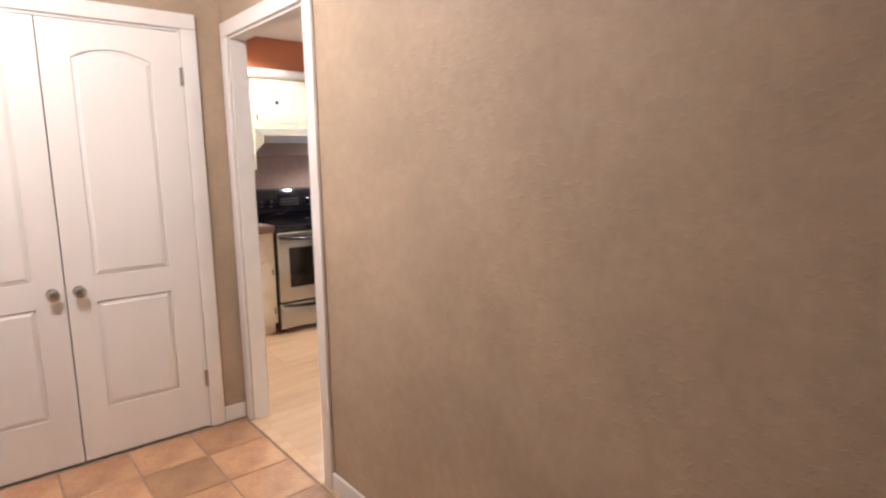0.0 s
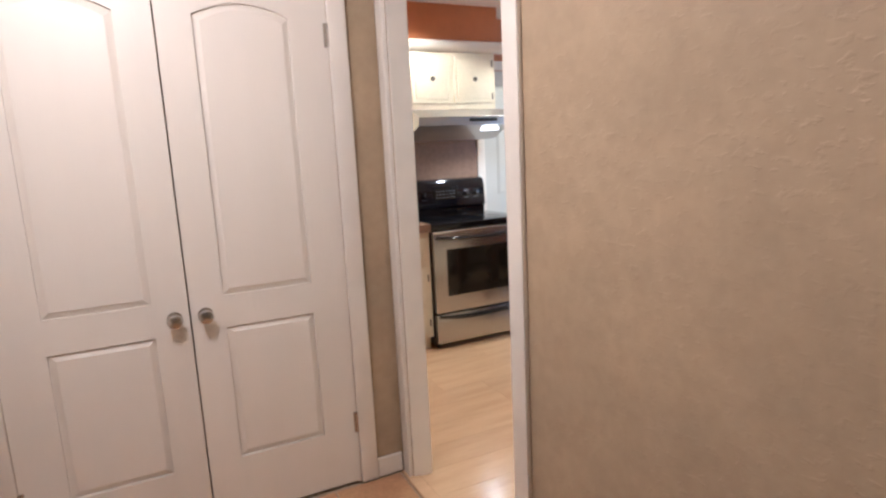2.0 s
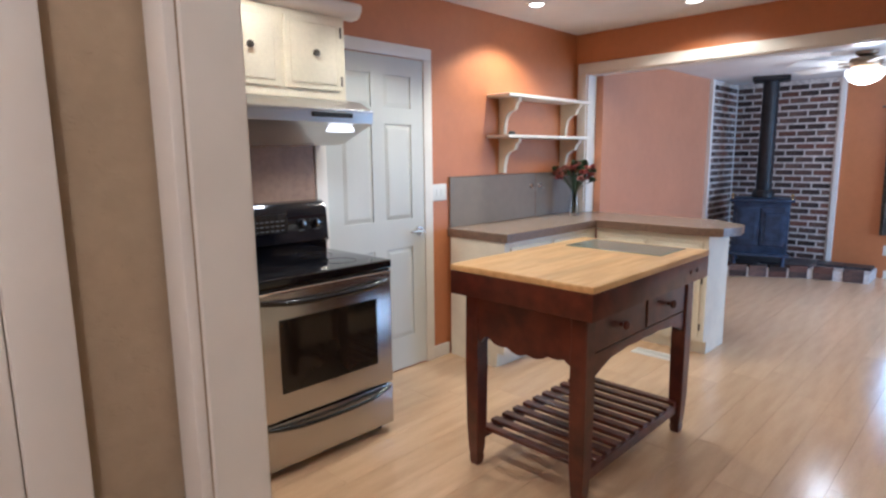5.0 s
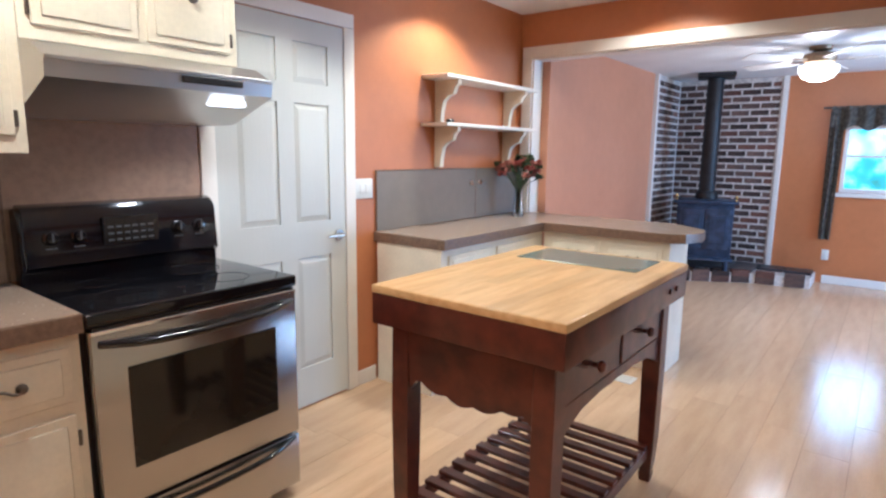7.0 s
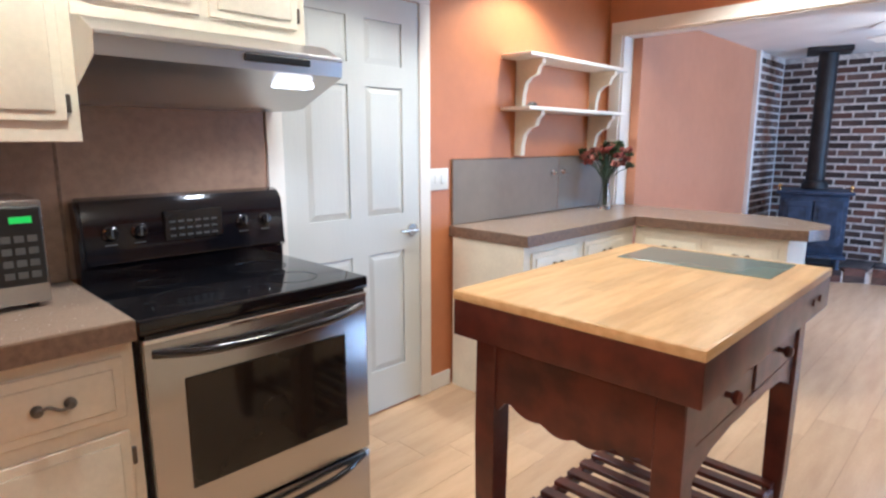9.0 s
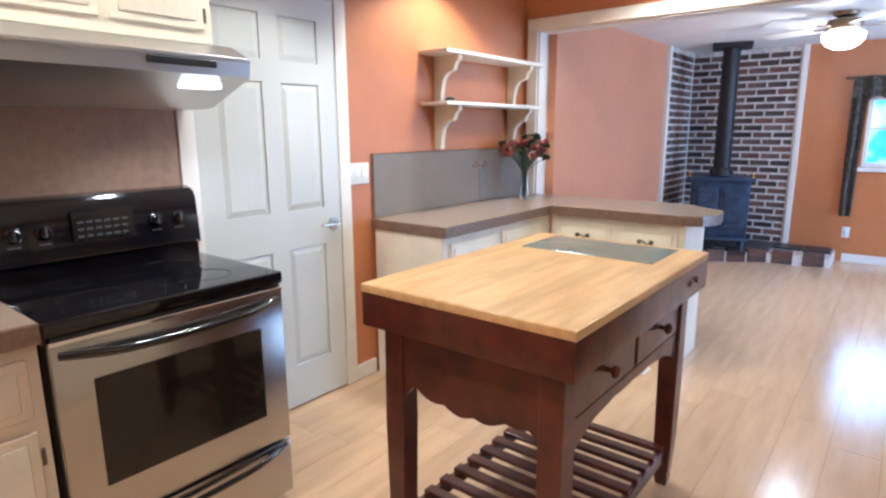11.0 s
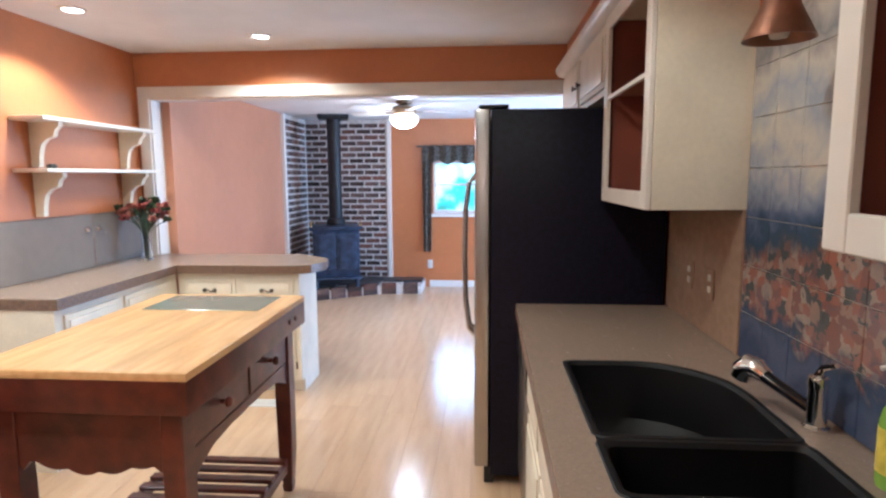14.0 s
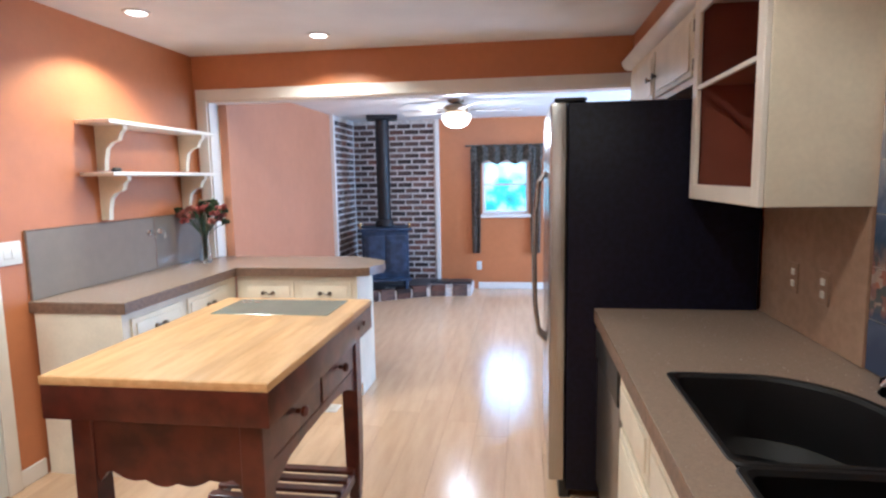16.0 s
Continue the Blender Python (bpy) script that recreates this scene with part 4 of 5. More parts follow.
def bowl(bm, x0, x1, y0, y1, ztop, zbot, r, back_round=0.0):
    """An open basin with rounded corners, the far back one swept wide, and a thin rim."""
    def ring(inset, z, rad):
        pts = []
        a0, a1, b0, b1 = x0 + inset, x1 - inset, y0 + inset, y1 - inset
        big = rad + back_round
        for cx, cy, q, s in ((a1 - big, b1 - big, big, 0), (a0 + rad, b1 - rad, rad, 1), (a0 + rad, b0 + rad, rad, 2), (a1 - rad, b0 + rad, rad, 3)):
            for k in range(10):
                t_ = math.pi / 2 * (s + k / 9)
                pts.append(bm.verts.new((cx + q * math.cos(t_), cy + q * math.sin(t_), z)))
        return pts
    rows = [ring(-0.012, ztop - 0.004, r), ring(-0.008, ztop, r), ring(0.004, ztop, r), ring(0.012, ztop - 0.01, r), ring(0.02, zbot + 0.04, r), ring(0.05, zbot, r)]
    for a, b in zip(rows, rows[1:]):
        for k in range(len(a)):
            j = (k + 1) % len(a)
            bm.faces.new((a[k], a[j], b[j], b[k]))
    bm.faces.new(rows[-1])


sk = thing("kitchen_sink", pose(0, 0, 0), "black composite double-bowl kitchen sink let into the counter", "sink")
bm = bmesh.new()
bowl(bm, SX0 + 0.004, SX1 - 0.004, SYB + 0.012, SYA - 0.006, CT + 0.003, CT - 0.22, 0.03, 0.24)
part("bowl", bm, SINK_BLACK, sk)
bm = bmesh.new()
bowl(bm, SX0 + 0.004, SX1 - 0.004, SYC + 0.006, SYB - 0.012, CT + 0.0032, CT - 0.22, 0.03, 0.0)
part("bowl", bm, SINK_BLACK, sk)
for y in ((SYA + SYB) / 2, (SYB + SYC) / 2):
    part("drain", lathe([(0, 0.004), (0.03, 0.004), (0.042, 0.006), (0.045, 0.0)], pose((SX0 + SX1) / 2, y, CT - 0.219)), CHROME, sk)

# tap
tp = thing("kitchen_tap", pose(1.175, 2.76, CT + 0.001), "chrome single-lever kitchen tap with a black pull-out neck", "tap")
part("base", lathe([(0, 0), (0.03, 0), (0.03, 0.008), (0.023, 0.014), (0.021, 0.10), (0.024, 0.11), (0.022, 0.13), (0, 0.135)]), CHROME, tp)
part("spout", tube([(0, 0.0, 0.04), (-0.03, 0.045, 0.062), (-0.06, 0.09, 0.083), (-0.072, 0.112, 0.092)], [0.014, 0.015, 0.016, 0.017], 14), BLACK_GLOSS, tp, "black neck")
part("spray_head", tube([(-0.070, 0.108, 0.091), (-0.080, 0.130, 0.104), (-0.092, 0.152, 0.104), (-0.100, 0.165, 0.088), (-0.104, 0.171, 0.066)], [0.020, 0.027, 0.031, 0.031, 0.026], 16), CHROME, tp)
part("lever", tube([(0, 0, 0.13), (0.004, -0.01, 0.155), (0.005, -0.055, 0.175)], [0.012, 0.009, 0.006], 10), CHROME, tp)
bt = thing("dish_soap_bottle", pose(1.185, 2.50, CT + 0.001), "green and yellow dish soap bottle on the counter", "bottle")
part("bottle", lathe([(0, 0), (0.034, 0), (0.036, 0.01), (0.036, 0.13), (0.03, 0.155), (0.014, 0.175), (0.013, 0.19), (0, 0.19)]), mat("green_soap", (0.25, 0.45, 0.06), 0.2, var=0.05), bt)
part("label", lathe([(0.0366, 0.03), (0.0368, 0.04), (0.0368, 0.11), (0.0366, 0.12)]), mat("yellow_label", (0.75, 0.62, 0.08), 0.4, var=0.1, scale=30), bt)
part("cap", lathe([(0, 0.188), (0.015, 0.188), (0.014, 0.206), (0.005, 0.210), (0.005, 0.235), (0.012, 0.237), (0.012, 0.246), (0, 0.248)]), PLATE_WHITE, bt)
part("nozzle", tube([(0, 0, 0.242), (-0.02, 0.004, 0.243), (-0.042, 0.008, 0.236)], 0.005, 8), PLATE_WHITE, bt)

backsplash(pose(RW, 0, 0, 0, 0, FACE_NX), (-(FY0 - 0.002), -3.335), CT + 0.002, 1.42, SPLASH_BROWN, "brown laminate backsplash with sockets beside the fridge", 0.012)
for y in (3.80, 3.58):
    o = thing("wall_plate", pose(RW - 0.012, y, 1.13, 0, 0, FACE_NX), "brown socket plate with white sockets on the backsplash", "socket", "backsplash sockets")
    part("plate", box(-0.036, 0.036, -0.006, 0, -0.058, 0.058, bev=0.003), SPLASH_BROWN, o)
    for z in (-0.022, 0.022):
        part("socket", box(-0.014, 0.014, -0.009, -0.005, z - 0.012, z + 0.012, bev=0.003), PLATE_WHITE, o)


def open_cabinet(m, w, d, z0, z1, label, bars=(0.45,)):
    """An upper cabinet with a framed doorway that has lost its glass; local x along the wall, front at y = 0."""
    c = thing("glass_cabinet", m, label, "cabinet", "open-fronted cabinets")
    t = 0.018
    for x0 in (0, w - t):
        part("side_panel", box(x0, x0 + t, 0.0, d, z0, z1, bev=0.0015), CREAM, c)
    part("bottom_panel", box(t, w - t, 0.0, d, z0, z0 + t), CREAM, c)
    part("top_panel", box(t, w - t, 0.0, d, z1 - t, z1), CREAM, c)
    part("back_panel", box(t + 0.001, w - t - 0.001, d - 0.008, d - 0.001, z0 + t, z1 - t), WINE, c, "wine red painted inside")
    for x0 in (t + 0.0005, w - t - 0.0045):
        part("lining", box(x0, x0 + 0.004, 0.004, d - 0.0085, z0 + t, z1 - t), WINE, c, "wine red painted inside")
    part("shelf", box(t + 0.005, w - t - 0.005, 0.02, d - 0.009, (z0 + z1) / 2 + 0.06, (z0 + z1) / 2 + 0.075), WINE, c)
    f = 0.06
    fb = boxes([(0, f, -0.02, -0.001, z0, z1), (w - f, w, -0.02, -0.001, z0, z1), (f, w - f, -0.02, -0.001, z0, z0 + f), (f, w - f, -0.02, -0.001, z1 - f, z1)], 0.003)
    part("door_frame", fb, WHITE, c)
    for b in bars:
        part("glazing_bar", box(f - 0.002, w - f + 0.002, -0.017, -0.004, z0 + (z1 - z0) * b - 0.009, z0 + (z1 - z0) * b + 0.009, bev=0.002), WHITE, c)
    return c


CXF = 0.93
open_cabinet(pose(CXF, FY0 - 0.04, 0, 0, 0, FACE_NX), 0.73, RW - CXF, 1.42, 2.22, "cream wall cabinet with an empty glazed door and wine red inside", (0.56,))
open_cabinet(pose(CXF, 2.32, 0, 0, 0, FACE_NX), 0.70, RW - CXF, 1.42, 2.22, "cream wall cabinet with an open frame front by the doorway", (0.56,))
upper_cabinet(pose(CXF, 5.60, 0, 0, 0, FACE_NX), 1.52, RW - CXF, 1.90, 2.22, [(0.05, 0.72, 1.93, 2.19, "l"), (0.78, 1.47, 1.93, 2.19, "r")], "cream cabinet with two doors above the refrigerator")
cornice(pose(CXF + 0.02, 5.68, 2.222, 0, 0, FACE_NX), 5.68 - 3.28, "white rounded cornice above the sink-side cabinets")
solid("cabinet_soffit", box(CXF + 0.03, RW, 3.30, OW, 2.303, CEIL), ORANGE, "orange soffit above the sink-side cabinets", "soffit", kind="structure")

# pendant over the sink
pn = thing("pendant_lamp", pose(1.06, 2.82, 1.845), "brown copper cone pendant lamp above the sink, unlit", "lamp")
part("shade", lathe([(0.018, 0.125), (0.023, 0.12), (0.050, 0.058), (0.074, 0.009), (0.078, 0.0), (0.075, 0.0), (0.070, 0.009), (0.043, 0.055), (0.019, 0.117)]), COPPER, pn)
part("socket", lathe([(0, 0.10), (0.018, 0.10), (0.02, 0.175), (0.01, 0.18), (0, 0.18)]), COPPER, pn)
part("bulb", lathe([(0, 0.0), (0.018, 0.004), (0.024, 0.02), (0.024, 0.06), (0.018, 0.10), (0.012, 0.12)]), mat("frosted_bulb", (0.75, 0.68, 0.58), 0.4), pn)
part("cord", cyl((0, 0, 0.18), (0, 0, CEIL - 1.845 - 0.012), 0.005, seg=8), PEWTER, pn)
part("canopy", lathe([(0.05, CEIL - 1.845 - 0.001), (0.048, CEIL - 1.845 - 0.015), (0, CEIL - 1.845 - 0.02)]), COPPER, pn)

# recessed cans; the last is an added one, unseen, as fill for the sink side
for cx, cy, power, cone in CANS:
    c = thing("recessed_light", pose(cx, cy, CEIL), "lit recessed ceiling light with a white ring", "light", "recessed lights")
    part("ring", lathe([(0.075, -0.001), (0.075, -0.007), (0.058, -0.010), (0.052, -0.001)]), WHITE, c)
    part("bulb", lathe([(0.05, -0.002), (0.04, -0.010), (0.02, -0.014), (0, -0.015)]), BULB, c)

# floor register
vt = thing("floor_vent", pose(-1.17, 5.06, 0.0), "white slotted floor register by the peninsula", "vent")
part("frame", boxes([(-0.16, 0.16, -0.06, -0.045, 0.0005, 0.006), (-0.16, 0.16, 0.045, 0.06, 0.0005, 0.006), (-0.16, -0.145, -0.045, 0.045, 0.0005, 0.006), (0.145, 0.16, -0.045, 0.045, 0.0005, 0.006)]), PLATE_WHITE, vt)
for k in range(6):
    part("slat", box(-0.145, 0.145, -0.040 + k * 0.0145, -0.032 + k * 0.0145, 0.0005, 0.005), PLATE_WHITE, vt)

# ---- sitting room ----
# wood stove on the hearth
HZ = 0.14
ws = thing("wood_stove", pose(-1.53, 8.62, HZ, 0, 0, 14), "blue-black cast iron wood stove on the brick hearth", "wood stove")
part("body", box(-0.29, 0.29, -0.20, 0.22, 0.12, 0.74, bev=0.015, seg=2), STOVE_IRON, ws)
part("top_plate", box(-0.33, 0.33, -0.24, 0.25, 0.741, 0.775, bev=0.01, seg=2), STOVE_IRON, ws)
for s in (-1, 1):
    wd = part("door", box(min(s * 0.008, s * 0.25), max(s * 0.008, s * 0.25), -0.228, -0.201, 0.24, 0.68, bev=0.008, seg=2), STOVE_IRON, ws)
    part("door_panel", box(min(s * 0.045, s * 0.215), max(s * 0.045, s * 0.215), -0.238, -0.229, 0.30, 0.62, bev=0.006), STOVE_IRON, wd)
    part("finial", lathe([(0, 0.775), (0.016, 0.776), (0.01, 0.80), (0.02, 0.815), (0.012, 0.835), (0, 0.84)], pose(s * 0.30, -0.20, 0)), BRASS, ws, "small brass finial")
part("ash_lip", box(-0.31, 0.31, -0.31, -0.19, 0.12, 0.15, bev=0.01, seg=2), STOVE_IRON, ws)
for x in (-0.25, 0.25):
    for y in (-0.16, 0.18):
        part("leg", lathe([(0, 0), (0.03, 0), (0.02, 0.03), (0.03, 0.12), (0, 0.121)], pose(x, y, 0), 12), STOVE_IRON, ws)
part("flue_pipe", cyl((0, 0.08, 0.776), (0, 0.08, FAR_CEIL - HZ - 0.0005), 0.085, seg=28), PIPE_BLACK, ws, "matt black flue pipe")
part("flue_collar", lathe([(0.086, 0.776), (0.12, 0.778), (0.12, 0.82), (0.10, 0.86), (0.086, 0.865)], pose(0, 0.08, 0)), PIPE_BLACK, ws)
part("ceiling_box", box(-0.19, 0.19, -0.10, 0.26, FAR_CEIL - HZ - 0.05, FAR_CEIL - HZ - 0.001, bev=0.008), PIPE_BLACK, ws, "black ceiling support box")

# ceiling fan
fan = thing("ceiling_fan", pose(-0.46, 7.4, FAR_CEIL), "bronze and white ceiling fan with a lit bowl light", "fan")
part("canopy", lathe([(0, -0.001), (0.085, -0.001), (0.08, -0.03), (0.035, -0.045), (0, -0.046)]), BRONZE, fan)
part("motor", lathe([(0, -0.045), (0.05, -0.045), (0.115, -0.06), (0.125, -0.09), (0.11, -0.13), (0.06, -0.145), (0, -0.146)]), BRONZE, fan)
part("bowl", lathe([(0.10, -0.146), (0.145, -0.16), (0.145, -0.20), (0.115, -0.245), (0.06, -0.272), (0, -0.28)]), SHADE_LIT, fan, "frosted glass bowl, lit")
for k in range(5):
    m = pose(0, 0, -0.105, 0, 0, 72 * k + 10) @ pose(0, 0, 0, 11, 0, 0)
    bl = part("blade", box(0.20, 0.66, -0.068, 0.068, -0.004, 0.004, bev=0.003), WHITE, fan, "white fan blade", m)
    part("iron", box(0.10, 0.24, -0.018, 0.018, -0.009, -0.0045, bev=0.002), BRONZE, bl)

# back window with curtain
wd = thing("window_1", pose(0, FB, 0), "white sash window with bright daylight", "window")
wd["kind"] = "structure"
part("window_frame", boxes([(WX0, WX0 + 0.04, 0.03, 0.09, WZ0, WZ1), (WX1 - 0.04, WX1, 0.03, 0.09, WZ0, WZ1), (WX0 + 0.04, WX1 - 0.04, 0.03, 0.09, WZ0, WZ0 + 0.045), (WX0 + 0.04, WX1 - 0.04, 0.03, 0.09, WZ1 - 0.04, WZ1), (WX0 + 0.04, WX1 - 0.04, 0.04, 0.08, (WZ0 + WZ1) / 2 + 0.02, (WZ0 + WZ1) / 2 + 0.05)], 0.003), WHITE, wd)
part("window_sill", box(WX0 - 0.05, WX1 + 0.05, -0.05, 0.03, WZ0 - 0.045, WZ0 - 0.001, bev=0.006), WHITE, wd)
for z0, z1 in ((WZ0 + 0.045, (WZ0 + WZ1) / 2 + 0.02), ((WZ0 + WZ1) / 2 + 0.05, WZ1 - 0.04)):
    pn_ = part("pane", box(WX0 + 0.04, WX1 - 0.04, 0.058, 0.062, z0, z1), PANE, wd)
    pn_.visible_shadow = False


def cloth(x0, x1, z0, z1, n, depth, y, taper=1.0, seed=1, ragged=0.0):
    """A hanging gathered cloth with folds and thickness."""
    bm, r = bmesh.new(), random.Random(seed)
    ph = [r.uniform(0, 6) for _ in range(4)]
    rows = 10
    grid = []
    for j in range(rows + 1):
        v = j / rows
        row = []
        for i in range(n + 1):
            u = i / n
            sx = 1 - (1 - taper) * v
            x = (x0 + x1) / 2 + (x1 - x0) * (u - 0.5) * sx
            yy = y - depth * (0.5 + 0.5 * math.sin(u * n * 0.9 + ph[0] + 0.6 * math.sin(3 * v + ph[1])))
            zz = z1 + (z0 - z1) * v + (ragged * v * math.sin(u * n * 0.55 + ph[2]))
            row.append(bm.verts.new((x, yy, zz)))
        grid.append(row)
    for a, b in zip(grid, grid[1:]):
        for i in range(n):
            bm.faces.new((a[i], a[i + 1], b[i + 1], b[i]))
    bmesh.ops.solidify(bm, geom=list(bm.faces), thickness=0.004)
    return bm


cu = thing("curtain", pose(0, FB, 0), "dark grey-olive curtain with a gathered valance", "curtain")
part("rod", cyl((WX0 - 0.22, -0.06, WZ1 + 0.19), (WX1 + 0.25, -0.06, WZ1 + 0.19), 0.012, seg=12), PEWTER, cu)
part("valance", cloth(WX0 - 0.14, WX1 + 0.18, WZ1 - 0.03, WZ1 + 0.205, 44, 0.05, -0.035, 1.0, 3, 0.03), CURTAIN, cu)
part("side_panel", cloth(WX0 - 0.15, WX0 - 0.01, 0.50, WZ1 + 0.15, 12, 0.05, -0.03, 0.8, 5), CURTAIN, cu)
part("side_panel", cloth(WX1 + 0.01, WX1 + 0.17, 0.50, WZ1 + 0.15, 12, 0.05, -0.03, 0.8, 6), CURTAIN, cu)

# ---- pieces: brick panels, hearth, floors, mural ----
BL0, BR1 = 8.40, -0.97         # where the brick ends on each wall
rb = random.Random(11)
brick_meshes = [to_mesh("brick", box(0, 0.188, 0, 0.022 + 0.003 * (k % 2), 0, 0.056, bev=0.004), BRICK if k < 5 else BRICK_RED, False) for k in range(6)]
brick_half = [to_mesh("brick", box(0, 0.086, 0, 0.022, 0, 0.056, bev=0.004), BRICK if k < 2 else BRICK_RED, False) for k in range(3)]


def brick_panel(name, m, w, h, label):
    wall = thing(name, m, label, "brick panel")
    wall["kind"] = "structure"
    part("mortar", box(0, w, -0.024, -0.001, 0, h), MORTAR, wall)
    row, z = 0, 0.006
    while z + 0.055 < h:
        x = 0.004
        if row % 2:
            piece("brick", rb.choice(brick_half), wall, pose(x, -0.028 + rb.uniform(0, 0.003), z))
            x += 0.104
        while x + 0.094 < w:
            if x + 0.196 < w:
                piece("brick", rb.choice(brick_meshes), wall, pose(x, -0.030 + rb.uniform(0, 0.004), z))
            else:
                piece("brick", rb.choice(brick_half), wall, pose(x, -0.028 + rb.uniform(0, 0.003), z))
            x += 0.206
        row, z = row + 1, z + 0.0785
    return wall


BH = FAR_CEIL - HZ - 0.005
brick_panel("brick_wall_side", pose(FL, BL0, HZ, 0, 0, FACE_X), FB - BL0 - 0.035, BH, "dark mixed brick panel behind the wood stove")
brick_panel("brick_wall_back", pose(FL + 0.002, FB, HZ), BR1 - FL, BH, "dark mixed brick panel with pale mortar behind the stove")
structure("trim_brick", boxes([(FL, FL + 0.045, BL0 - 0.06, BL0 - 0.001, 0.0, FAR_CEIL), (BR1 + 0.003, BR1 + 0.055, FB - 0.045, FB, 0.0, FAR_CEIL)], 0.003), WHITE, "white trim at the edge of the brick", "trim")
hp = [(FL, 8.12), (-1.75, 8.28), (-1.02, 8.72), (-0.46, 8.80), (-0.46, FB), (FL, FB)]
hearth = solid("hearth", prism(hp, 0, HZ - 0.03), MORTAR, "raised brick hearth with dark slate top", "hearth", kind="structure")
hb = to_mesh("brick", box(0, 0.19, 0, 0.10, 0, 0.075, bev=0.005), BRICK, False)
hb2 = to_mesh("brick", box(0, 0.19, 0, 0.10, 0, 0.075, bev=0.005), BRICK_RED, False)
for a, b in zip(hp[:4], hp[1:4]):
    v = Vector((b[0] - a[0], b[1] - a[1], 0))
    n_ = int(v.length / 0.2)
    ang = math.degrees(math.atan2(v.y, v.x))
    for k in range(n_):
        p = Vector((a[0], a[1], 0)) + v * (k + 0.5) / n_
        for z in (0.004, HZ - 0.075):
            piece("brick", hb if rb.random() < 0.6 else hb2, hearth, pose(p.x, p.y, z, 0, 0, ang) @ pose(-0.095, -0.014, 0))
for i in range(6):
    for j in range(4):
        x, y = FL + 0.02 + i * 0.27, FB - 0.29 - j * 0.27
        edge = 8.42 + max(0, (x + 0.27 + 1.75)) * 0.42
        if y > min(edge, 9.0) - 0.05 and x + 0.26 < -0.46:
            piece("slate", to_mesh("slate", box(0, 0.262, 0, 0.262, 0, 0.03, bev=0.004), SLATE, False), hearth, pose(x, y, HZ - 0.030))

# mural of tiles behind the sink
def mural_mat():
    """Glaze painted with a village under blue hills and a clouded sky, dark water below."""
    m = mat("painted_mural_glaze", (0.5, 0.5, 0.5), 0.16)
    n, l = m.node_tree.nodes, m.node_tree.links

    def math_node(op, a_, b_):
        q = n.new("ShaderNodeMath")
        q.operation = op
        for k, v in enumerate((a_, b_)):
            if isinstance(v, (int, float)):
                q.inputs[k].default_value = v
            else:
                l.new(v, q.inputs[k])
        return q.outputs[0]

    geo = n.new("ShaderNodeNewGeometry")
    sep = n.new("ShaderNodeSeparateXYZ")
    l.new(geo.outputs["Position"], sep.inputs[0])
    big, small = n.new("ShaderNodeTexNoise"), n.new("ShaderNodeTexNoise")
    big.inputs["Scale"].default_value, big.inputs["Detail"].default_value = 3.2, 4
    small.inputs["Scale"].default_value, small.inputs["Detail"].default_value, small.inputs["Distortion"].default_value = 16, 6, 0.8
    for q in (big, small):
        l.new(geo.outputs["Position"], q.inputs[0])
    height = math_node("ADD", math_node("ADD", sep.outputs["Z"], math_node("MULTIPLY", big.outputs[0], 0.45)), math_node("MULTIPLY", small.outputs[0], 0.16))
    rg_ = n.new("ShaderNodeMapRange")
    rg_.inputs[1].default_value, rg_.inputs[2].default_value = 1.24, 2.34
    l.new(height, rg_.inputs[0])
    rp = n.new("ShaderNodeValToRGB")
    stops = [(0.0, (0.04, 0.06, 0.12)), (0.09, (0.08, 0.10, 0.17)), (0.15, (0.05, 0.07, 0.12)), (0.20, (0.16, 0.15, 0.16)), (0.36, (0.09, 0.09, 0.10)), (0.42, (0.05, 0.08, 0.13)), (0.47, (0.11, 0.14, 0.23)), (0.55, (0.30, 0.32, 0.38)), (0.62, (0.52, 0.47, 0.40)), (0.72, (0.30, 0.33, 0.39)), (0.80, (0.50, 0.45, 0.39)), (0.90, (0.22, 0.21, 0.22)), (1.0, (0.46, 0.42, 0.37))]
    cr = rp.color_ramp
    for k, (p, c) in enumerate(stops):
        e = cr.elements[k] if k < 2 else cr.elements.new(p)
        e.position = p
        e.color = (*c, 1)
    l.new(rg_.outputs[0], rp.inputs[0])
    vo = n.new("ShaderNodeTexVoronoi")
    vo.distance = "CHEBYCHEV"
    vo.inputs["Scale"].default_value, vo.inputs["Randomness"].default_value = 31, 1.0
    warp = n.new("ShaderNodeVectorMath")
    warp.operation = "MULTIPLY_ADD"
    warp.inputs[1].default_value = (0.06, 0.06, 0.06)
    l.new(small.outputs["Color"], warp.inputs[0])
    l.new(geo.outputs["Position"], warp.inputs[2])
    l.new(warp.outputs[0], vo.inputs[0])
    hue = n.new("ShaderNodeSeparateColor")
    l.new(vo.outputs["Color"], hue.inputs[0])
    hr = n.new("ShaderNodeValToRGB")
    hr.color_ramp.interpolation = "CONSTANT"
    for k, (p, c) in enumerate([(0.0, (0.42, 0.15, 0.08)), (0.3, (0.07, 0.08, 0.07)), (0.48, (0.46, 0.26, 0.17)), (0.66, (0.30, 0.11, 0.07)), (0.82, (0.50, 0.36, 0.27))]):
        e = hr.color_ramp.elements[k] if k < 2 else hr.color_ramp.elements.new(p)
        e.position = p
        e.color = (*c, 1)
    l.new(hue.outputs[0], hr.inputs[0])
    band = n.new("ShaderNodeValToRGB")
    for k, (p, c) in enumerate([(0.13, 0.0), (0.19, 0.6), (0.34, 0.6), (0.40, 0.0)]):
        e = band.color_ramp.elements[k] if k < 2 else band.color_ramp.elements.new(p)
        e.position = p
        e.color = (c, c, c, 1)
    l.new(rg_.outputs[0], band.inputs[0])
    mx = n.new("ShaderNodeMix")
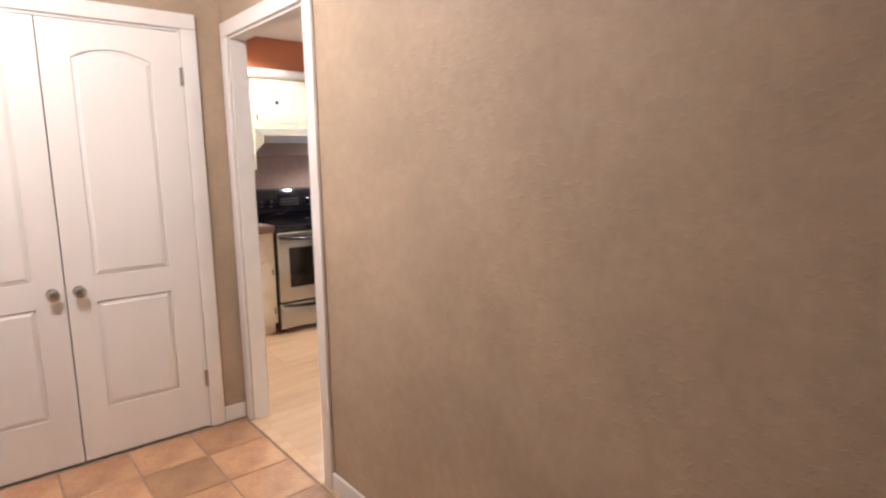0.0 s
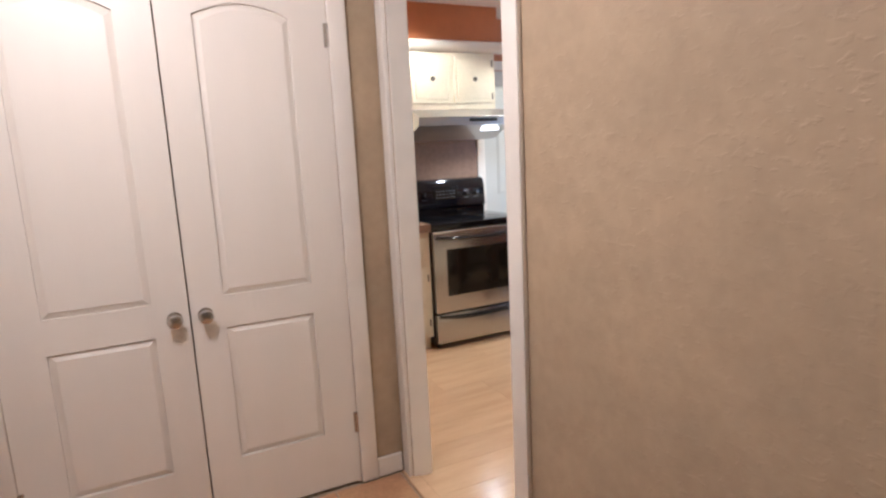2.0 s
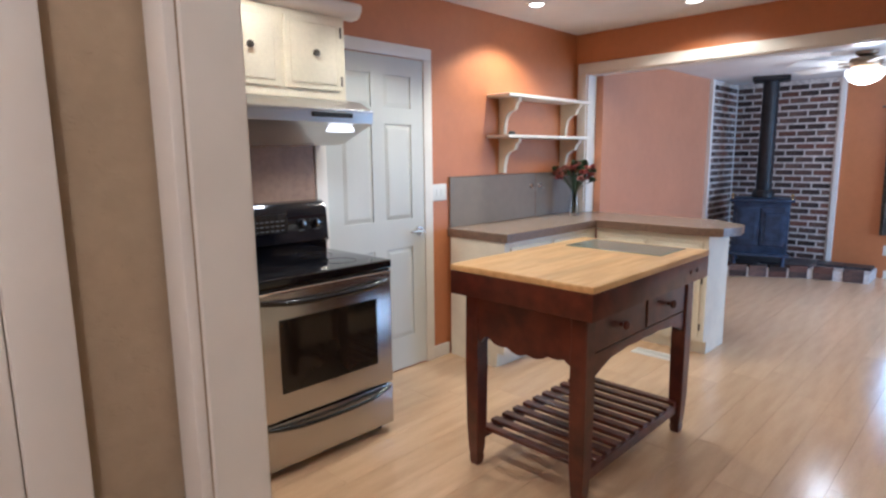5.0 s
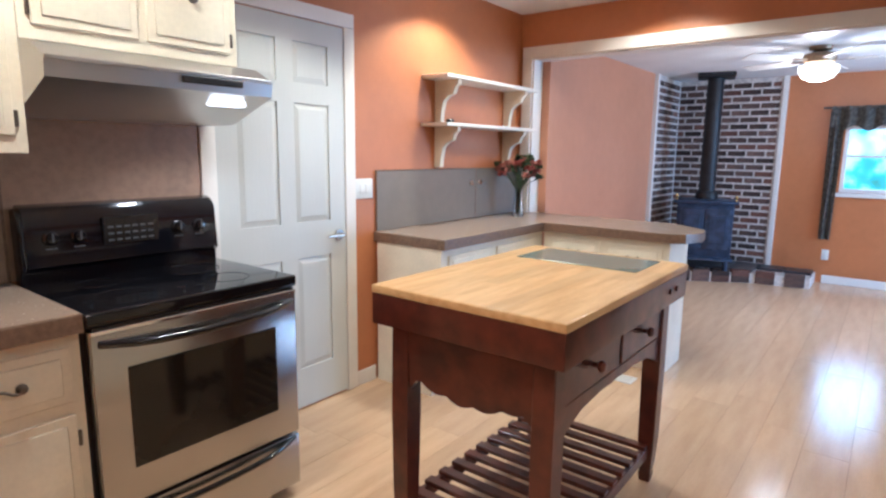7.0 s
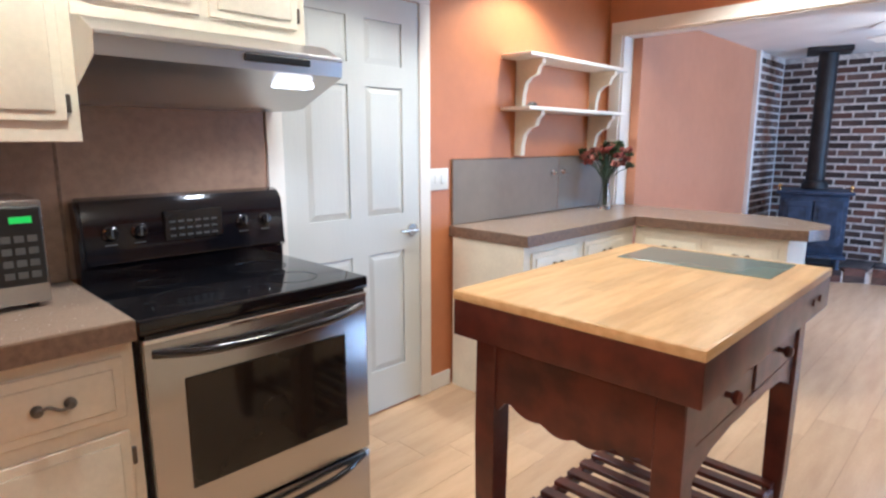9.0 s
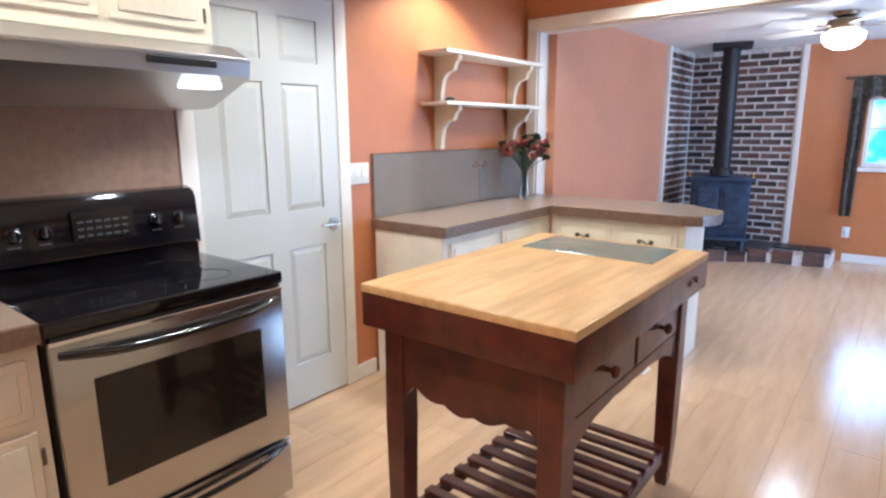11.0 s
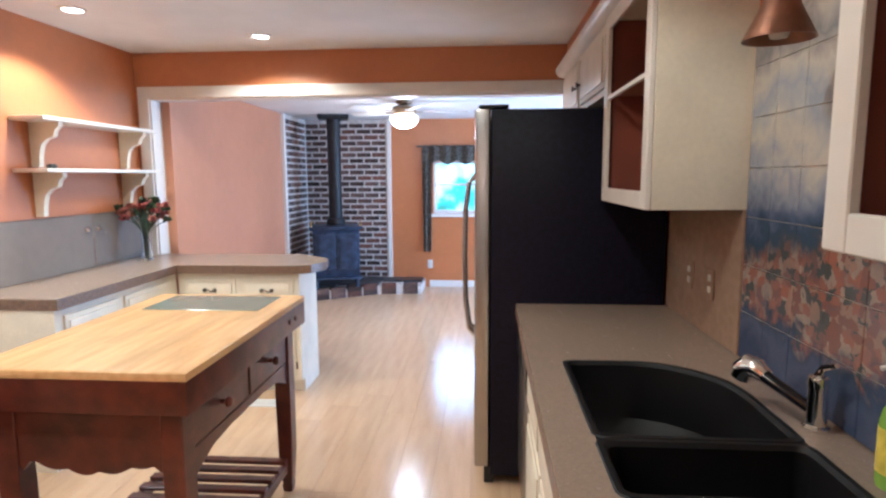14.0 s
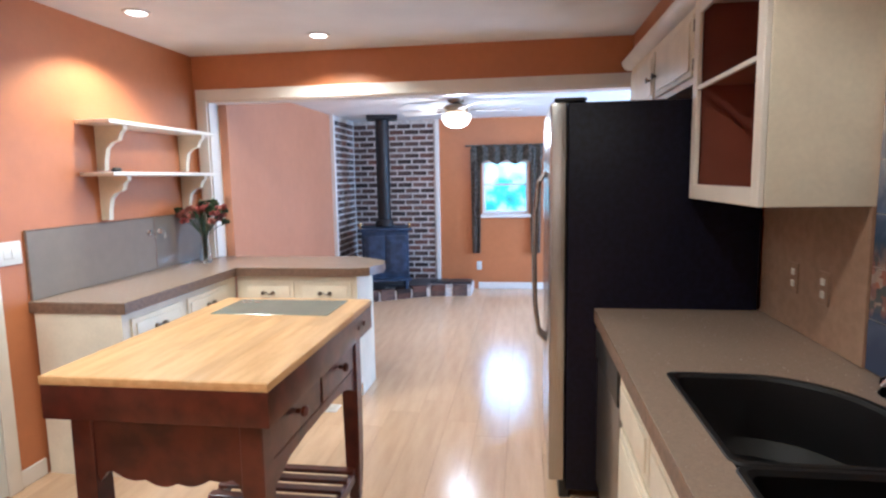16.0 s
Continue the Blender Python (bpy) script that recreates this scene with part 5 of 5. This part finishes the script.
    mx.data_type = "RGBA"
    l.new(math_node("MULTIPLY", band.outputs[0], math_node("MULTIPLY", small.outputs[0], 1.7)), mx.inputs[0])
    l.new(rp.outputs[0], mx.inputs["A"])
    l.new(hr.outputs[0], mx.inputs["B"])
    l.new(mx.outputs["Result"], n["Principled BSDF"].inputs["Base Color"])
    return m


MURAL = mural_mat()
mu = thing("tile_mural", pose(RW, 3.325, CT + 0.004, 0, 0, FACE_NX), "painted tile mural of a hillside village behind the sink", "mural")
TS = 0.1555
part("grout", box(0, 7 * TS, -0.005, -0.001, 0, 7 * TS), MORTAR, mu)
tile_me = to_mesh("tile", box(0.001, TS - 0.0015, -0.0105, -0.0052, 0.001, TS - 0.0015, bev=0.0015), MURAL, False)
for i in range(7):
    for j in range(7):
        piece("tile", tile_me, mu, pose(i * TS, 0, j * TS))

# hall floor tiles
hf = structure("floor_hall", boxes([(CX - 0.8, 3.7, -1.5, NW - 0.03, -0.08, -0.006)]), GROUT, "terracotta tiled hall floor", "floor")
ft = to_mesh("tile", box(0.002, 0.298, 0.002, 0.298, -0.012, 0.0, bev=0.003), TILE, False)
for i in range(9):
    for j in range(6):
        x, y = CX + 0.02 + i * 0.303, NW - 0.035 - 0.303 * (j + 1)
        piece("tile", ft, hf, pose(x, y, 0))
# laminate planks
fl = structure("floor", box(LW - 0.12, FR, NW - 0.03, FB + 0.1, -0.08, -0.004), PLANK_BED, "pale maple laminate floor", "floor")
pw = 0.194
rp_ = random.Random(21)
plank_me = {}
x = LW - 0.1
while x < FR:
    y = NW - 0.03 - rp_.uniform(0, 0.9)
    while y < FB:
        e = y + 1.285
        a, b = max(y, NW - 0.028), min(e, FB)
        if b - a > 0.02 and (x < RW or a > OW - 1.3):
            key = round(b - a, 3)
            if key not in plank_me:
                plank_me[key] = to_mesh("plank", box(0.0004, pw - 0.0004, 0.0004, key - 0.0004, -0.008, 0.0, bev=0.0008), PLANK, False)
            piece("plank", plank_me[key], fl, pose(x, a, 0))
        y = e
    x += pw
